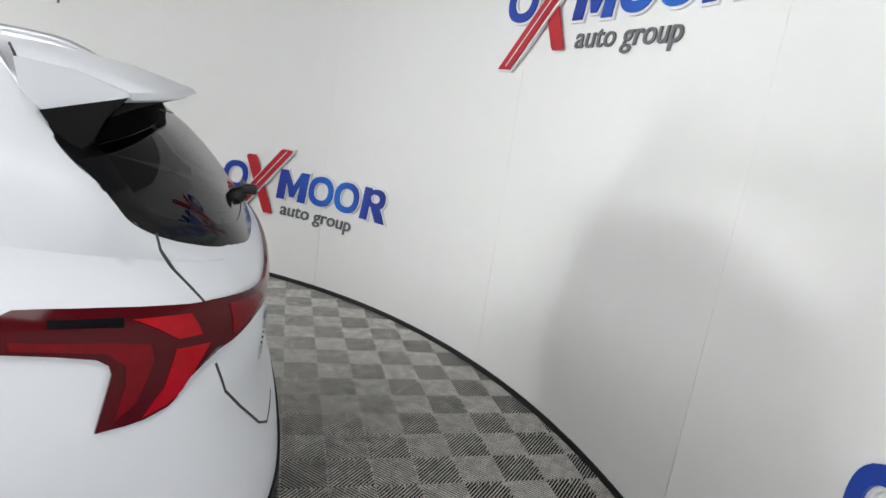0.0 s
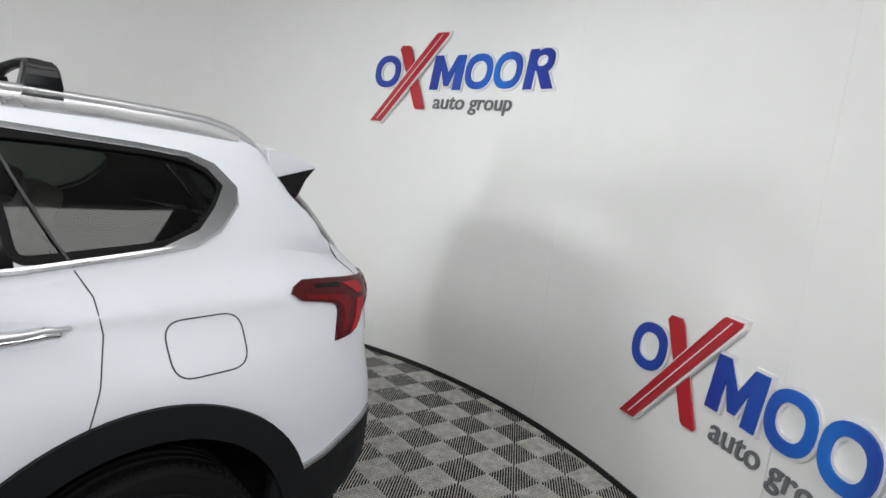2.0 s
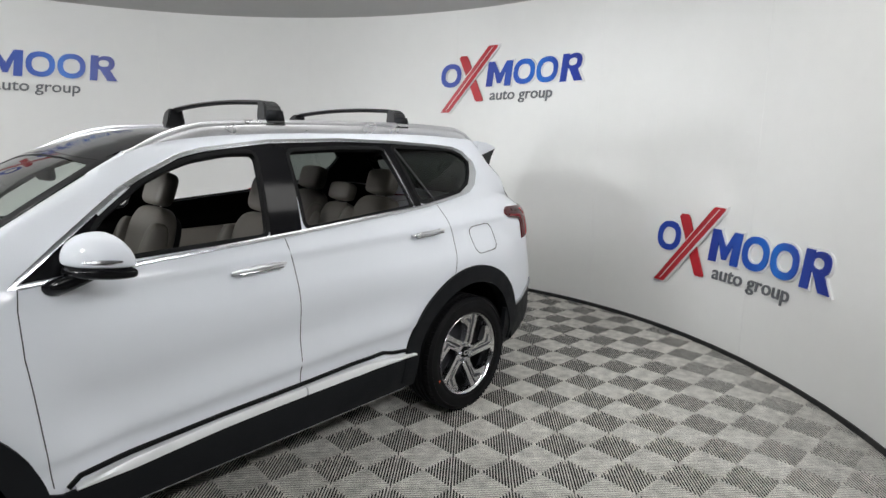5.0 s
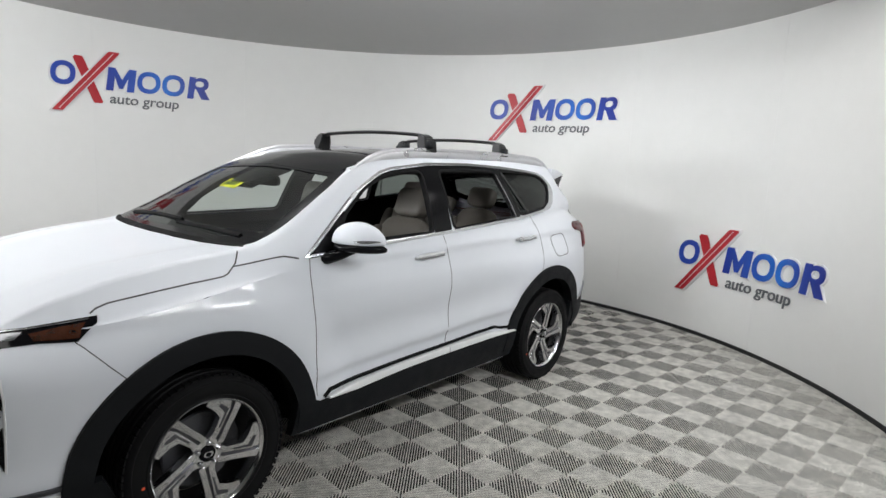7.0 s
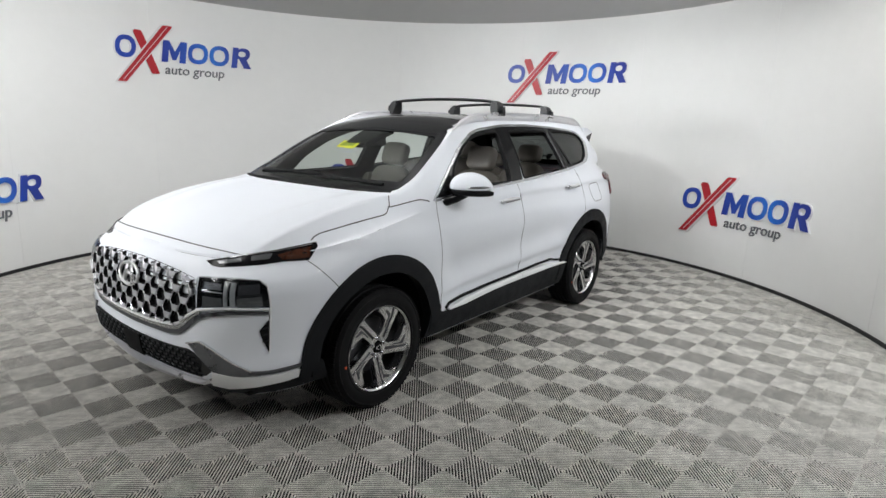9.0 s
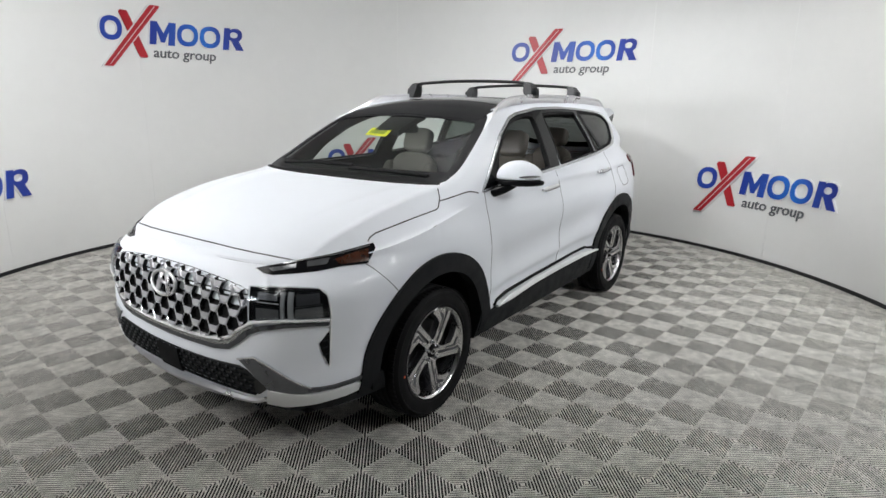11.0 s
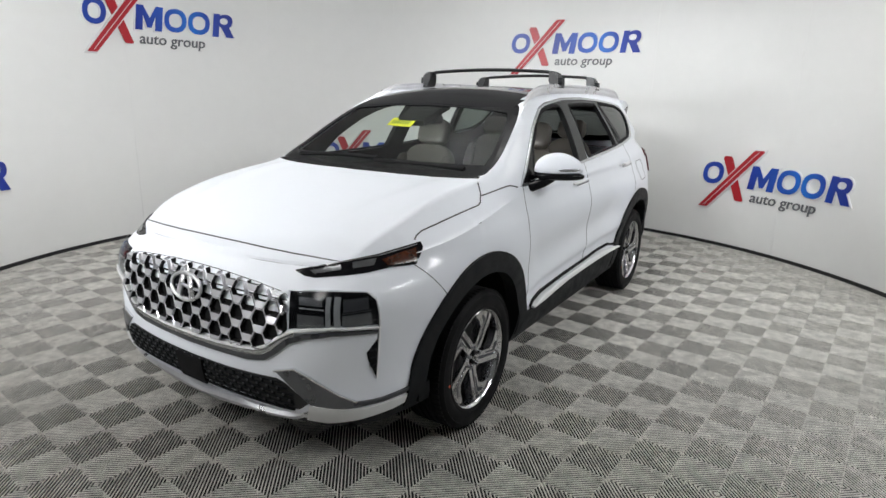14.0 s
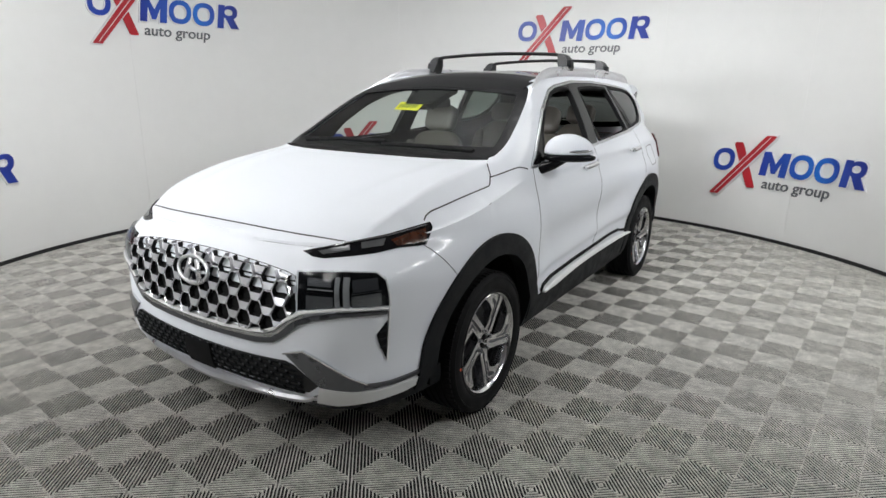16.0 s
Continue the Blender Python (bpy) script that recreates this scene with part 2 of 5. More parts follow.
def smooth_interp(table, x):
    """A Catmull-Rom curve through rows of x, values."""
    t = sorted(table)
    xs = [r[0] for r in t]
    if x <= xs[0]:
        return list(t[0][1:])
    if x >= xs[-1]:
        return list(t[-1][1:])
    i = max(k for k in range(len(xs) - 1) if xs[k] <= x)
    out = []
    for k in range(1, len(t[0])):
        p1, p2 = t[i][k], t[i + 1][k]
        h = xs[i + 1] - xs[i]
        m1 = (t[i + 1][k] - t[i - 1][k]) / (xs[i + 1] - xs[i - 1]) if i > 0 else (p2 - p1) / h
        m2 = (t[i + 2][k] - t[i][k]) / (xs[i + 2] - xs[i]) if i + 2 < len(t) else (p2 - p1) / h
        u = (x - xs[i]) / h
        out.append((2 * u**3 - 3 * u**2 + 1) * p1 + (u**3 - 2 * u**2 + u) * h * m1 + (-2 * u**3 + 3 * u**2) * p2 + (u**3 - u**2) * h * m2)
    return out

# ---- the drum: curved wall, ceiling, floor base ----
CX, CY, RAD = -0.002, -0.275, 4.05
WALL_H = 3.08


def on_wall(angle, z, d=0.0):
    """A point of the curved wall, d metres in front of it."""
    a = radians(angle)
    return Vector((CX + (RAD - d) * math.cos(a), CY + (RAD - d) * math.sin(a), z))


def arc_band(bm, a0, a1, z0, z1, d0, d1, steps):
    """A curved band between two angles and heights, from depth d0 to d1 in front of the wall."""
    rows = []
    for k in range(steps + 1):
        a = a0 + (a1 - a0) * k / steps
        rows.append([bm.verts.new(on_wall(a, z, d)) for z, d in ((z0, d0), (z1, d0), (z1, d1), (z0, d1))])
    for p, q in zip(rows, rows[1:]):
        for k in range(4):
            bm.faces.new((p[k], p[(k + 1) % 4], q[(k + 1) % 4], q[k]))
    bm.faces.new(rows[0])
    bm.faces.new(rows[-1][::-1])


A0, A1 = 112.0, 318.0
wall_bm = bmesh.new()
arc_band(wall_bm, A0, A1, 0.0, WALL_H, -0.12, 0.0, 150)
wall_curved = tagged(finish(wall_bm, "wall_curved", WALL), "smooth white painted curved studio wall", "wall", kind="structure")
bm = bmesh.new()
arc_band(bm, A0, A1, 0.0, 0.036, 0.0005, 0.010, 150)
tagged(finish(bm, "baseboard", BASE), "thin black rubber base strip along the curved wall", "baseboard", kind="structure")
# shallow vertical panel joints in the curved wall
for k, a in enumerate((122.5, 147.0, 171.5, 196.0, 222.0, 246.0, 270.5, 295.0)):
    bm = bmesh.new()
    arc_band(bm, a - 0.018, a + 0.018, 0.037, WALL_H, 0.0004, 0.0016, 1)
    finish(bm, "panel_joint", WALL, wall_curved)

# the plain room that closes the place behind the camera
RX, RY0, RY1 = 8.0, -6.0, 7.0
for name, c, s in (("wall_front", (RX + 0.06, 0.5, WALL_H / 2), (0.12, 13.24, WALL_H)), ("wall_south", (1.0, RY0 - 0.06, WALL_H / 2), (14.0, 0.12, WALL_H)),
                   ("wall_north", (1.0, RY1 + 0.06, WALL_H / 2), (14.0, 0.12, WALL_H)), ("wall_back", (-6.06, 0.5, WALL_H / 2), (0.12, 13.24, WALL_H))):
    tagged(finish(box(bmesh.new(), c, s), name, ROOM, smooth=False), "plain grey painted room wall", "wall", kind="structure")
bm = box(bmesh.new(), (1.0, 0.5, CEIL + 0.06), (14.2, 13.3, 0.12))
tagged(finish(bm, "ceiling", CEILING, smooth=False), "flat light grey painted ceiling", "ceiling", kind="structure")
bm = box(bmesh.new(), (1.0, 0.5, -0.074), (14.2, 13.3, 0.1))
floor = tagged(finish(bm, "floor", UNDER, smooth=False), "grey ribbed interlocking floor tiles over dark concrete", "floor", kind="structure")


# ---- added lamp fixtures, all out of view ----
# housing and glowing diffuser for each assumed fill panel
def panel_fixture(x, y):
    ob = tagged(empty("ceiling_light", x, y, CEIL), "added white flat ceiling panel light with a bright diffuser, out of view", "ceiling light", group="ceiling lights")
    part("housing", box(bmesh.new(), (0, 0, -0.03), (1.26, 0.66, 0.06), bevel=0.01), LETTERBACK, ob)
    part("diffuser", box(bmesh.new(), (0, 0, -0.066), (1.20, 0.60, 0.012), bevel=0.004), GLOW, ob)
    return ob


fixture = panel_fixture(*FILL_PANELS[0][:2])
for tx, ty, watts in FILL_PANELS[1:]:
    copy_thing(fixture, pose(tx, ty, CEIL))


# body of an added spotlight that brightens the wall from out of view
def wall_washer(x, y, heading):
    ob = tagged(empty("wall_washer_light", x, y, CEIL), "added white tilted ceiling spotlight aimed at the wall, out of view", "ceiling light", group="wall washers")
    m = Matrix.Translation((-x, -y, -CEIL)) @ look((x, y, CEIL - 0.13), washer_aim(x, y, heading))
    part("housing", box(bmesh.new(), (0, 0, 0.045), (0.84, 0.44, 0.05), m, bevel=0.01), LETTERBACK, ob)
    part("diffuser", box(bmesh.new(), (0, 0, 0.012), (0.80, 0.40, 0.010), m, bevel=0.003), GLOW, ob)
    part("stem", tube(bmesh.new(), [(0, 0, 0), m @ Vector((0, 0, 0.06))], 0.02, 8), LETTERBACK, ob)


for wx, wy, heading, watts in WASHERS:
    wall_washer(wx, wy, heading)


# the softbox and stand are an assumed form for an unseen lamp
def softbox(eye, target, sx, sy):
    ob = tagged(empty("softbox_light", eye[0], eye[1], 0), "assumed black softbox with a white front on a stand, out of view", "studio light", group="studio lights")
    m = Matrix.Translation((-eye[0], -eye[1], 0)) @ look(eye, target)
    bm = bmesh.new()
    a = [bm.verts.new(m @ Vector((x * sx / 2, y * sy / 2, 0.03))) for x, y in ((-1, -1), (1, -1), (1, 1), (-1, 1))]
    b = [bm.verts.new(m @ Vector((x * 0.09, y * 0.09, 0.36))) for x, y in ((-1, -1), (1, -1), (1, 1), (-1, 1))]
    bm.faces.new(b)
    for i in range(4):
        bm.faces.new((a[i], a[(i + 1) % 4], b[(i + 1) % 4], b[i]))
    part("hood", bm, SATIN, ob, smooth=False)
    part("front_cloth", box(bmesh.new(), (0, 0, 0.025), (sx, sy, 0.006), m), LETTERBACK, ob)
    top = m @ Vector((0, 0, 0.40))
    part("pole", tube(bmesh.new(), [(top.x, top.y, 0.05), (top.x, top.y, 1.2), tuple(top)], [0.016, 0.014, 0.012], 10), SATIN, ob)
    for k in range(3):
        c, s = math.cos(2.1 * k), math.sin(2.1 * k)
        part("leg", tube(bmesh.new(), [(top.x + 0.02 * c, top.y + 0.02 * s, 0.45), (top.x + 0.4 * c, top.y + 0.4 * s, 0.012)], 0.011, 8), SATIN, ob)


for eye, target, sx, sy, watts in SOFTBOXES:
    softbox(eye, target, sx, sy)


# ---- wall signs: plain coloured shapes ----
def bend(pts, a0, z0, d):
    return [on_wall(a0 - math.degrees(s * 0.995 / RAD), z0 + z, d) for s, z in pts]


def slab(bm, outline, a0, z0, d0, d1, hole=None):
    """A flat sign shape on the wall from depth d0 to d1, with an optional hole of the same point count."""
    if hole is None:
        f = [bm.verts.new(p) for p in bend(outline, a0, z0, d1)]
        b = [bm.verts.new(p) for p in bend(outline, a0, z0, d0)]
        bm.faces.new(f)
        n = len(f)
        for i in range(n):
            bm.faces.new((f[i], b[i], b[(i + 1) % n], f[(i + 1) % n]))
        return
    f, b = [[bm.verts.new(p) for p in bend(outline, a0, z0, d)] for d in (d1, d0)]
    hf, hb = [[bm.verts.new(p) for p in bend(hole, a0, z0, d)] for d in (d1, d0)]
    n = len(f)
    for i in range(n):
        j = (i + 1) % n
        bm.faces.new((f[i], f[j], hf[j], hf[i]))
        bm.faces.new((f[i], b[i], b[j], f[j]))
        bm.faces.new((hf[i], hf[j], hb[j], hb[i]))


def oval(cx, cz, rx, rz, lean=0.0, n=28, power=2.3):
    out = []
    for k in range(n):
        t = 2 * math.pi * k / n
        c, s = math.cos(t), math.sin(t)
        x, z = rx * math.copysign(abs(c) ** (2 / power), c), rz * math.copysign(abs(s) ** (2 / power), s)
        out.append((cx + x + lean * z, cz + z))
    return out


def quad(s0, s1, z0, z1, lean=0.15):
    return [(s0, z0), (s1, z0), (s1 + lean * (z1 - z0), z1), (s0 + lean * (z1 - z0), z1)]


def grow(pts, d):
    """The outline moved outward by d."""
    n, out = len(pts), []
    for i in range(n):
        a, b, c = (Vector((*pts[(i + k) % n], 0)) for k in (-1, 0, 1))
        n1 = Vector(((b - a).y, -(b - a).x, 0)).normalized()
        n2 = Vector(((c - b).y, -(c - b).x, 0)).normalized()
        v = (n1 + n2) / max(0.5, 1 + n1.dot(n2))
        out.append((b.x + d * v.x, b.y + d * v.y))
    return out


def lettering(words, width):
    """Raised words, one flat mesh a letter, width metres long from the origin."""
    data = bpy.data.curves.new("lettering", "FONT")
    data.body, data.size, data.extrude, data.resolution_u, data.offset = words, 0.160, 0.004, 5, 0.0014
    ob = new("lettering", data)
    bpy.context.view_layer.update()
    me = bpy.data.meshes.new_from_object(ob.evaluated_get(bpy.context.evaluated_depsgraph_get()))
    bpy.data.objects.remove(ob)
    lo, hi = min(v.co.x for v in me.vertices), max(v.co.x for v in me.vertices)
    for v in me.vertices:
        v.co = ((v.co.x - lo) * width / (hi - lo), v.co.y, v.co.z)
    bm = bmesh.new()
    bm.from_mesh(me)
    bmesh.ops.remove_doubles(bm, verts=bm.verts, dist=0.00002)
    bm.verts.index_update()
    left, letters = set(bm.verts), []
    while left:
        start = min(left, key=lambda v: v.index)
        found, todo = {start}, [start]
        while todo:
            for e in todo.pop().link_edges:
                for v in e.verts:
                    if v not in found:
                        found.add(v)
                        todo.append(v)
        left -= found
        vs = sorted(found, key=lambda v: v.index)
        place = {v: k for k, v in enumerate(vs)}
        me = bpy.data.meshes.new("letter")
        me.from_pydata([v.co[:] for v in vs], [], [[place[v] for v in f.verts] for f in bm.faces if f.verts[0] in found])
        me.materials.append(GREYLET)
        letters.append(me)
    bm.free()
    return letters


LETTERS = lettering("auto group", 0.770)


def wall_sign(a0, z0):
    sign = tagged(empty("wall_sign", *on_wall(a0, z0)), "blue and red raised dealer sign shapes on the white wall", "wall sign", group="wall signs")

    def shape(name, outline, mat, hole=None, d=0.026):
        bm = bmesh.new()
        slab(bm, outline, a0, z0, d - 0.009, d, hole)
        bmesh.ops.transform(bm, matrix=Matrix.Translation(-sign.location), verts=bm.verts)
        piece = part(name, bm, mat, sign, smooth=False)
        if mat is BLUE:
            run = piece.data.attributes.new("along", "FLOAT", "POINT")
            for v in piece.data.vertices:
                p = v.co + sign.location
                turn = (radians(a0) - math.atan2(p.y - CY, p.x - CX) + math.pi) % (2 * math.pi) - math.pi
                run.data[v.index].value = (turn * RAD + 0.25 * (p.z - z0 - 0.4)) / 1.75
        bm = bmesh.new()
        slab(bm, grow(outline, 0.013), a0, z0, 0.001, d - 0.010, grow(hole, -0.013) if hole else None)
        bmesh.ops.transform(bm, matrix=Matrix.Translation(-sign.location), verts=bm.verts)
        part("edge_layer", bm, LETTERBACK, piece, smooth=False)
        return piece

    for c in (0.13, 1.04, 1.32):
        rx = 0.125 if c < 0.5 else 0.13
        shape("blue_ring", oval(c, 0.405, rx, 0.128, 0.1), BLUE, oval(c, 0.405, rx - 0.052, 0.076, 0.1))
    # slanted uprights with a low slab between them, and a small ring beside a bar
    for c in (0.565, 0.79):
        shape("blue_bar", quad(c, c + 0.078, 0.27, 0.53, 0.14), BLUE)
    shape("blue_wedge", [(0.662, 0.45), (0.705, 0.30), (0.748, 0.30), (0.822, 0.45), (0.822, 0.528), (0.742, 0.40), (0.676, 0.528)], BLUE)
    shape("blue_bar", quad(1.475, 1.55, 0.27, 0.535, 0.14), BLUE)
    shape("blue_ring", oval(1.645, 0.455, 0.09, 0.08, 0.12), BLUE, oval(1.628, 0.455, 0.050, 0.036, 0.12))
    shape("blue_bar", [(1.578, 0.405), (1.648, 0.27), (1.745, 0.27), (1.675, 0.405)], BLUE, d=0.0264)
    shape("red_bar", [(0.235, 0.585), (0.255, 0.61), (0.325, 0.61), (0.345, 0.585), (0.53, 0.13), (0.52, 0.115), (0.445, 0.115), (0.43, 0.13)], RED)
    shape("red_bar", [(0.0, 0.0), (0.105, 0.0), (0.71, 0.68), (0.715, 0.70), (0.61, 0.70), (0.59, 0.685)], RED, d=0.036)
    bm = bmesh.new()
    slab(bm, [(0.065, 0.02), (0.073, 0.02), (0.66, 0.685), (0.652, 0.685)], a0, z0, 0.036, 0.038)
    bmesh.ops.transform(bm, matrix=Matrix.Translation(-sign.location), verts=bm.verts)
    part("white_stripe", bm, LETTERBACK, sign, smooth=False)
    # the small grey line below
    for letter in LETTERS:
        me = letter.copy()
        for v in me.vertices:
            v.co = Vector(bend([(0.605 + v.co.x + 0.14 * v.co.y, 0.128 + v.co.y)], a0, z0, 0.009 + v.co.z)[0]) - sign.location
        shared("letter", me, sign)
    return sign


for a0, z0 in ((198.75, 1.972), (276.7, 2.022), (160.4, 0.447), (236.7, 0.467), (315.4, 0.455)):
    wall_sign(a0, z0)

# ---- the car: body surface ----
ZB = 0.27
FRONT = [(0.2, 2.18), (0.28, 2.24), (0.36, 2.32), (0.45, 2.345), (0.6, 2.35), (0.75, 2.335), (0.86, 2.315), (0.92, 2.275), (0.98, 2.22), (1.4, 2.15)]
REAR = [(0.2, 2.22), (0.3, 2.30), (0.42, 2.40), (0.55, 2.42), (0.7, 2.41), (0.85, 2.37), (0.95, 2.35), (1.1, 2.355), (1.2, 2.335), (1.3, 2.25), (1.4, 2.2)]
WIDE = [(0.2, 0.84), (0.27, 0.868), (0.33, 0.892), (0.42, 0.90), (0.52, 0.892), (0.62, 0.90), (0.75, 0.918), (0.88, 0.928), (0.98, 0.922), (1.06, 0.90), (1.14, 0.877), (1.22, 0.852), (1.32, 0.82), (1.4, 0.79)]
TOP = [(2.5, 0.94), (2.3, 0.95), (2.2, 0.965), (1.75, 1.005), (1.3, 1.07), (1.0, 1.115), (0.8, 1.14), (0.43, 1.165), (-0.21, 1.20), (-1.09, 1.25), (-1.42, 1.305), (-1.7, 1.33), (-2.0, 1.29), (-2.4, 1.22)]


def smoothstep(a, b, x):
    u = min(1.0, max(0.0, (x - a) / (b - a)))
    return u * u * (3 - 2 * u)


HANDLES = ((0.115, -0.14, 1.102, 1.112), (-0.93, -1.185, 1.140, 1.148))


def flare(x, z):
    """Relief of the body side: wheel bulges, shoulder ridge, hollow doors, lower ridge, handle cups."""
    out = 0.0
    for wx in (1.3825, -1.3825):
        d = math.hypot((x - wx) * 0.96, z - 0.36)
        out += 0.027 * (1 - smoothstep(0.57, 0.90 if x > wx else 0.82, d)) * smoothstep(0.3, 0.5, z)
    doors = smoothstep(-1.05, -0.75, x) * (1 - smoothstep(0.70, 0.95, x))
    out -= 0.017 * doors * math.exp(-(((z - 0.77 + 0.05 * x) / 0.10) ** 2))
    low = 0.618 - 0.048 * x
    out += 0.015 * doors * (math.exp(-(((z - low) / 0.07) ** 2)) if z > low else math.exp(-(((z - low) / 0.028) ** 2)))
    # crisp shoulder ridge that runs into the tail lamp
    ridge = 1.115 + 0.012 * (-x) if x < 0.9 else 1.104
    along = smoothstep(-2.0, -1.8, x) * (1 - smoothstep(0.5, 0.9, x))
    out += 0.007 * along * (math.exp(-(((z - ridge - 0.03) / 0.045) ** 2)) if z > ridge + 0.03 else math.exp(-(((z - ridge - 0.03) / 0.018) ** 2)))
    for x0, x1, z0, z1 in HANDLES:
        out -= 0.012 * math.exp(-(((x - (x0 + x1) / 2) / 0.085) ** 4) - (((z - (z0 + z1) / 2 + 0.004) / 0.030) ** 2))
    return out


def outline_point(s, phi):
    """A point of the lower body: s from rocker (0) to shoulder (1), phi from the nose (0) to the tail (pi)."""
    c, sn = math.cos(phi), math.sin(phi)
    x, z = 2.3 * c, 0.6
    for _ in range(4):
        n = 8 - 2.2 * smoothstep(0.80, 0.99, z) if c >= 0 else 7 - 2.0 * smoothstep(1.15, 1.3, z)
        cx, cy = math.copysign(abs(c) ** (2 / n), c), abs(sn) ** (2 / n)
        zt = smooth_interp(TOP, x)[0]
        z = ZB + s * (zt - ZB)
        a = smooth_interp(FRONT if c >= 0 else REAR, z)[0]
        x = (a - 0.075 * cy * cy * smoothstep(0.3, 1.0, abs(cx))) * cx
    b = smooth_interp(WIDE, z)[0]
    y = b * cy
    y += flare(x, z) * smoothstep(0.86, 0.99, cy)
    return Vector((x, y, z))


def phis():
    """Angles spaced evenly along the outline."""
    fine = [outline_point(0.6, math.pi * k / 4000) for k in range(4001)]
    run = [0.0]
    for a, b in zip(fine, fine[1:]):
        run.append(run[-1] + (b - a).length)
    count = 300
    return [math.pi / 4000 * float(np.interp(run[-1] * k / count, run, range(4001))) for k in range(count + 1)]


PHIS = phis()
LEVELS = 64
SECTION = [(2.24, 0.40, 0.970, 0.98), (2.16, 0.60, 0.985, 1.01), (2.08, 0.69, 0.995, 1.045), (2.0, 0.72, 1.04, 1.078), (1.9, 0.735, 1.082, 1.112), (1.75, 0.74, 1.128, 1.150), (1.6, 0.74, 1.162, 1.180), (1.4, 0.74, 1.193, 1.21), (1.2, 0.745, 1.217, 1.232),
           (1.1, 0.766, 1.236, 1.262), (1.0, 0.772, 1.276, 1.325), (0.9, 0.762, 1.324, 1.388), (0.7, 0.722, 1.440, 1.508), (0.5, 0.672, 1.550, 1.594), (0.36, 0.638, 1.61, 1.642), (0.2, 0.61, 1.648, 1.692), (-0.2, 0.595, 1.678, 1.72), (-0.8, 0.58, 1.686, 1.725),
           (-1.3, 0.57, 1.684, 1.720), (-1.7, 0.572, 1.664, 1.694), (-1.8, 0.578, 1.648, 1.674), (-1.9, 0.634, 1.510, 1.618), (-2.0, 0.672, 1.408, 1.570), (-2.1, 0.676, 1.325, 1.500), (-2.18, 0.63, 1.272, 1.415), (-2.25, 0.5, 1.25, 1.325)]


def top_edge(x):
    """The shoulder point of the lower body at x."""
    lo, hi = 0.0, math.pi
    for _ in range(40):
        mid = (lo + hi) / 2
        if outline_point(1.0, mid).x > x:
            lo = mid
        else:
            hi = mid
    return outline_point(1.0, (lo + hi) / 2)


def body_mesh():
    bm = bmesh.new()
    grid = [[bm.verts.new(outline_point(j / LEVELS, p)) for p in PHIS] for j in range(LEVELS + 1)]
    for a, b in zip(grid, grid[1:]):
        for i in range(len(PHIS) - 1):
            bm.faces.new((a[i], a[i + 1], b[i + 1], b[i]))
    xs = [2.225 - 4.45 * k / 190 for k in range(191)]
    rows = []
    for x in xs:
        e = top_edge(x)
        ys, zs, zc = smooth_interp(SECTION, x)
        ys = min(ys, e.y - 0.02)
        zs = max(zs, e.z + 0.004)
        row = []
        for k in range(15):
            u = k / 14
            w = 0.016 * math.sin(math.pi * u) if zs - e.z > 0.1 else 0.006 * math.sin(math.pi * u)
            row.append(bm.verts.new((x, e.y + (ys - e.y) * u + w, e.z + (zs - e.z) * u ** (1 + 0.7 * smoothstep(0.95, 1.25, x)))))
        for k in range(1, 29):
            y = ys * (1 - k / 28)
            edge = 0.50 + 0.10 * smoothstep(2.1, 1.2, x)
            crease = 0.011 * max(0.0, 1 - abs(y - edge) / 0.11) ** 1.4 * smoothstep(1.12, 1.30, x) * smoothstep(2.12, 1.9, x)
            row.append(bm.verts.new((x, y, crease + zs + (zc - zs) * (1 - (y / ys) ** (2.2 + 1.2 * smoothstep(-1.8, -1.95, x))))))
        rows.append(row)
    for a, b in zip(rows, rows[1:]):
        for i in range(len(a) - 1):
            bm.faces.new((a[i], a[i + 1], b[i + 1], b[i]))
    # close the nose and the tail between the shoulder outline and the first and last row
    for row, keep in ((rows[0], lambda v: v.co.x > xs[0] - 0.001), (rows[-1], lambda v: v.co.x < xs[-1] + 0.001)):
        rim = [v for v in grid[-1] if keep(v)]
        rim.sort(key=lambda v: v.co.y)
        inner = sorted(row, key=lambda v: v.co.y)
        i = j = 0
        while i < len(rim) - 1 or j < len(inner) - 1:
            if j == len(inner) - 1 or (i < len(rim) - 1 and rim[i + 1].co.y <= inner[j + 1].co.y):
                if len({rim[i], rim[i + 1], inner[j]}) == 3:
                    bm.faces.new((rim[i], rim[i + 1], inner[j]))
                i += 1
            else:
                bm.faces.new((rim[i], inner[j + 1], inner[j]))
                j += 1
    # mirror
    geom = bm.verts[:] + bm.edges[:] + bm.faces[:]
    twin = bmesh.ops.duplicate(bm, geom=geom)
    vs = [g for g in twin["geom"] if isinstance(g, bmesh.types.BMVert)]
    for v in vs:
        v.co.y = -v.co.y
    bmesh.ops.remove_doubles(bm, verts=bm.verts, dist=0.0008)
    bmesh.ops.recalc_face_normals(bm, faces=bm.faces)
    return bm


def inside(poly, x, y):
    hit = False
    n = len(poly)
    for i in range(n):
        (x0, y0), (x1, y1) = poly[i], poly[(i + 1) % n]
        if (y0 > y) != (y1 > y) and x < x0 + (y - y0) / (y1 - y0) * (x1 - x0):
            hit = not hit
    return hit


def nearest(poly, x, y):
    best = None
    n = len(poly)
    for i in range(n):
        (x0, y0), (x1, y1) = poly[i], poly[(i + 1) % n]
        dx, dy = x1 - x0, y1 - y0
        t = max(0, min(1, ((x - x0) * dx + (y - y0) * dy) / (dx * dx + dy * dy + 1e-12)))
        q = (x0 + t * dx, y0 + t * dy)
        d = math.hypot(q[0] - x, q[1] - y)
        if best is None or d < best[0]:
            best = (d, q)
    return best


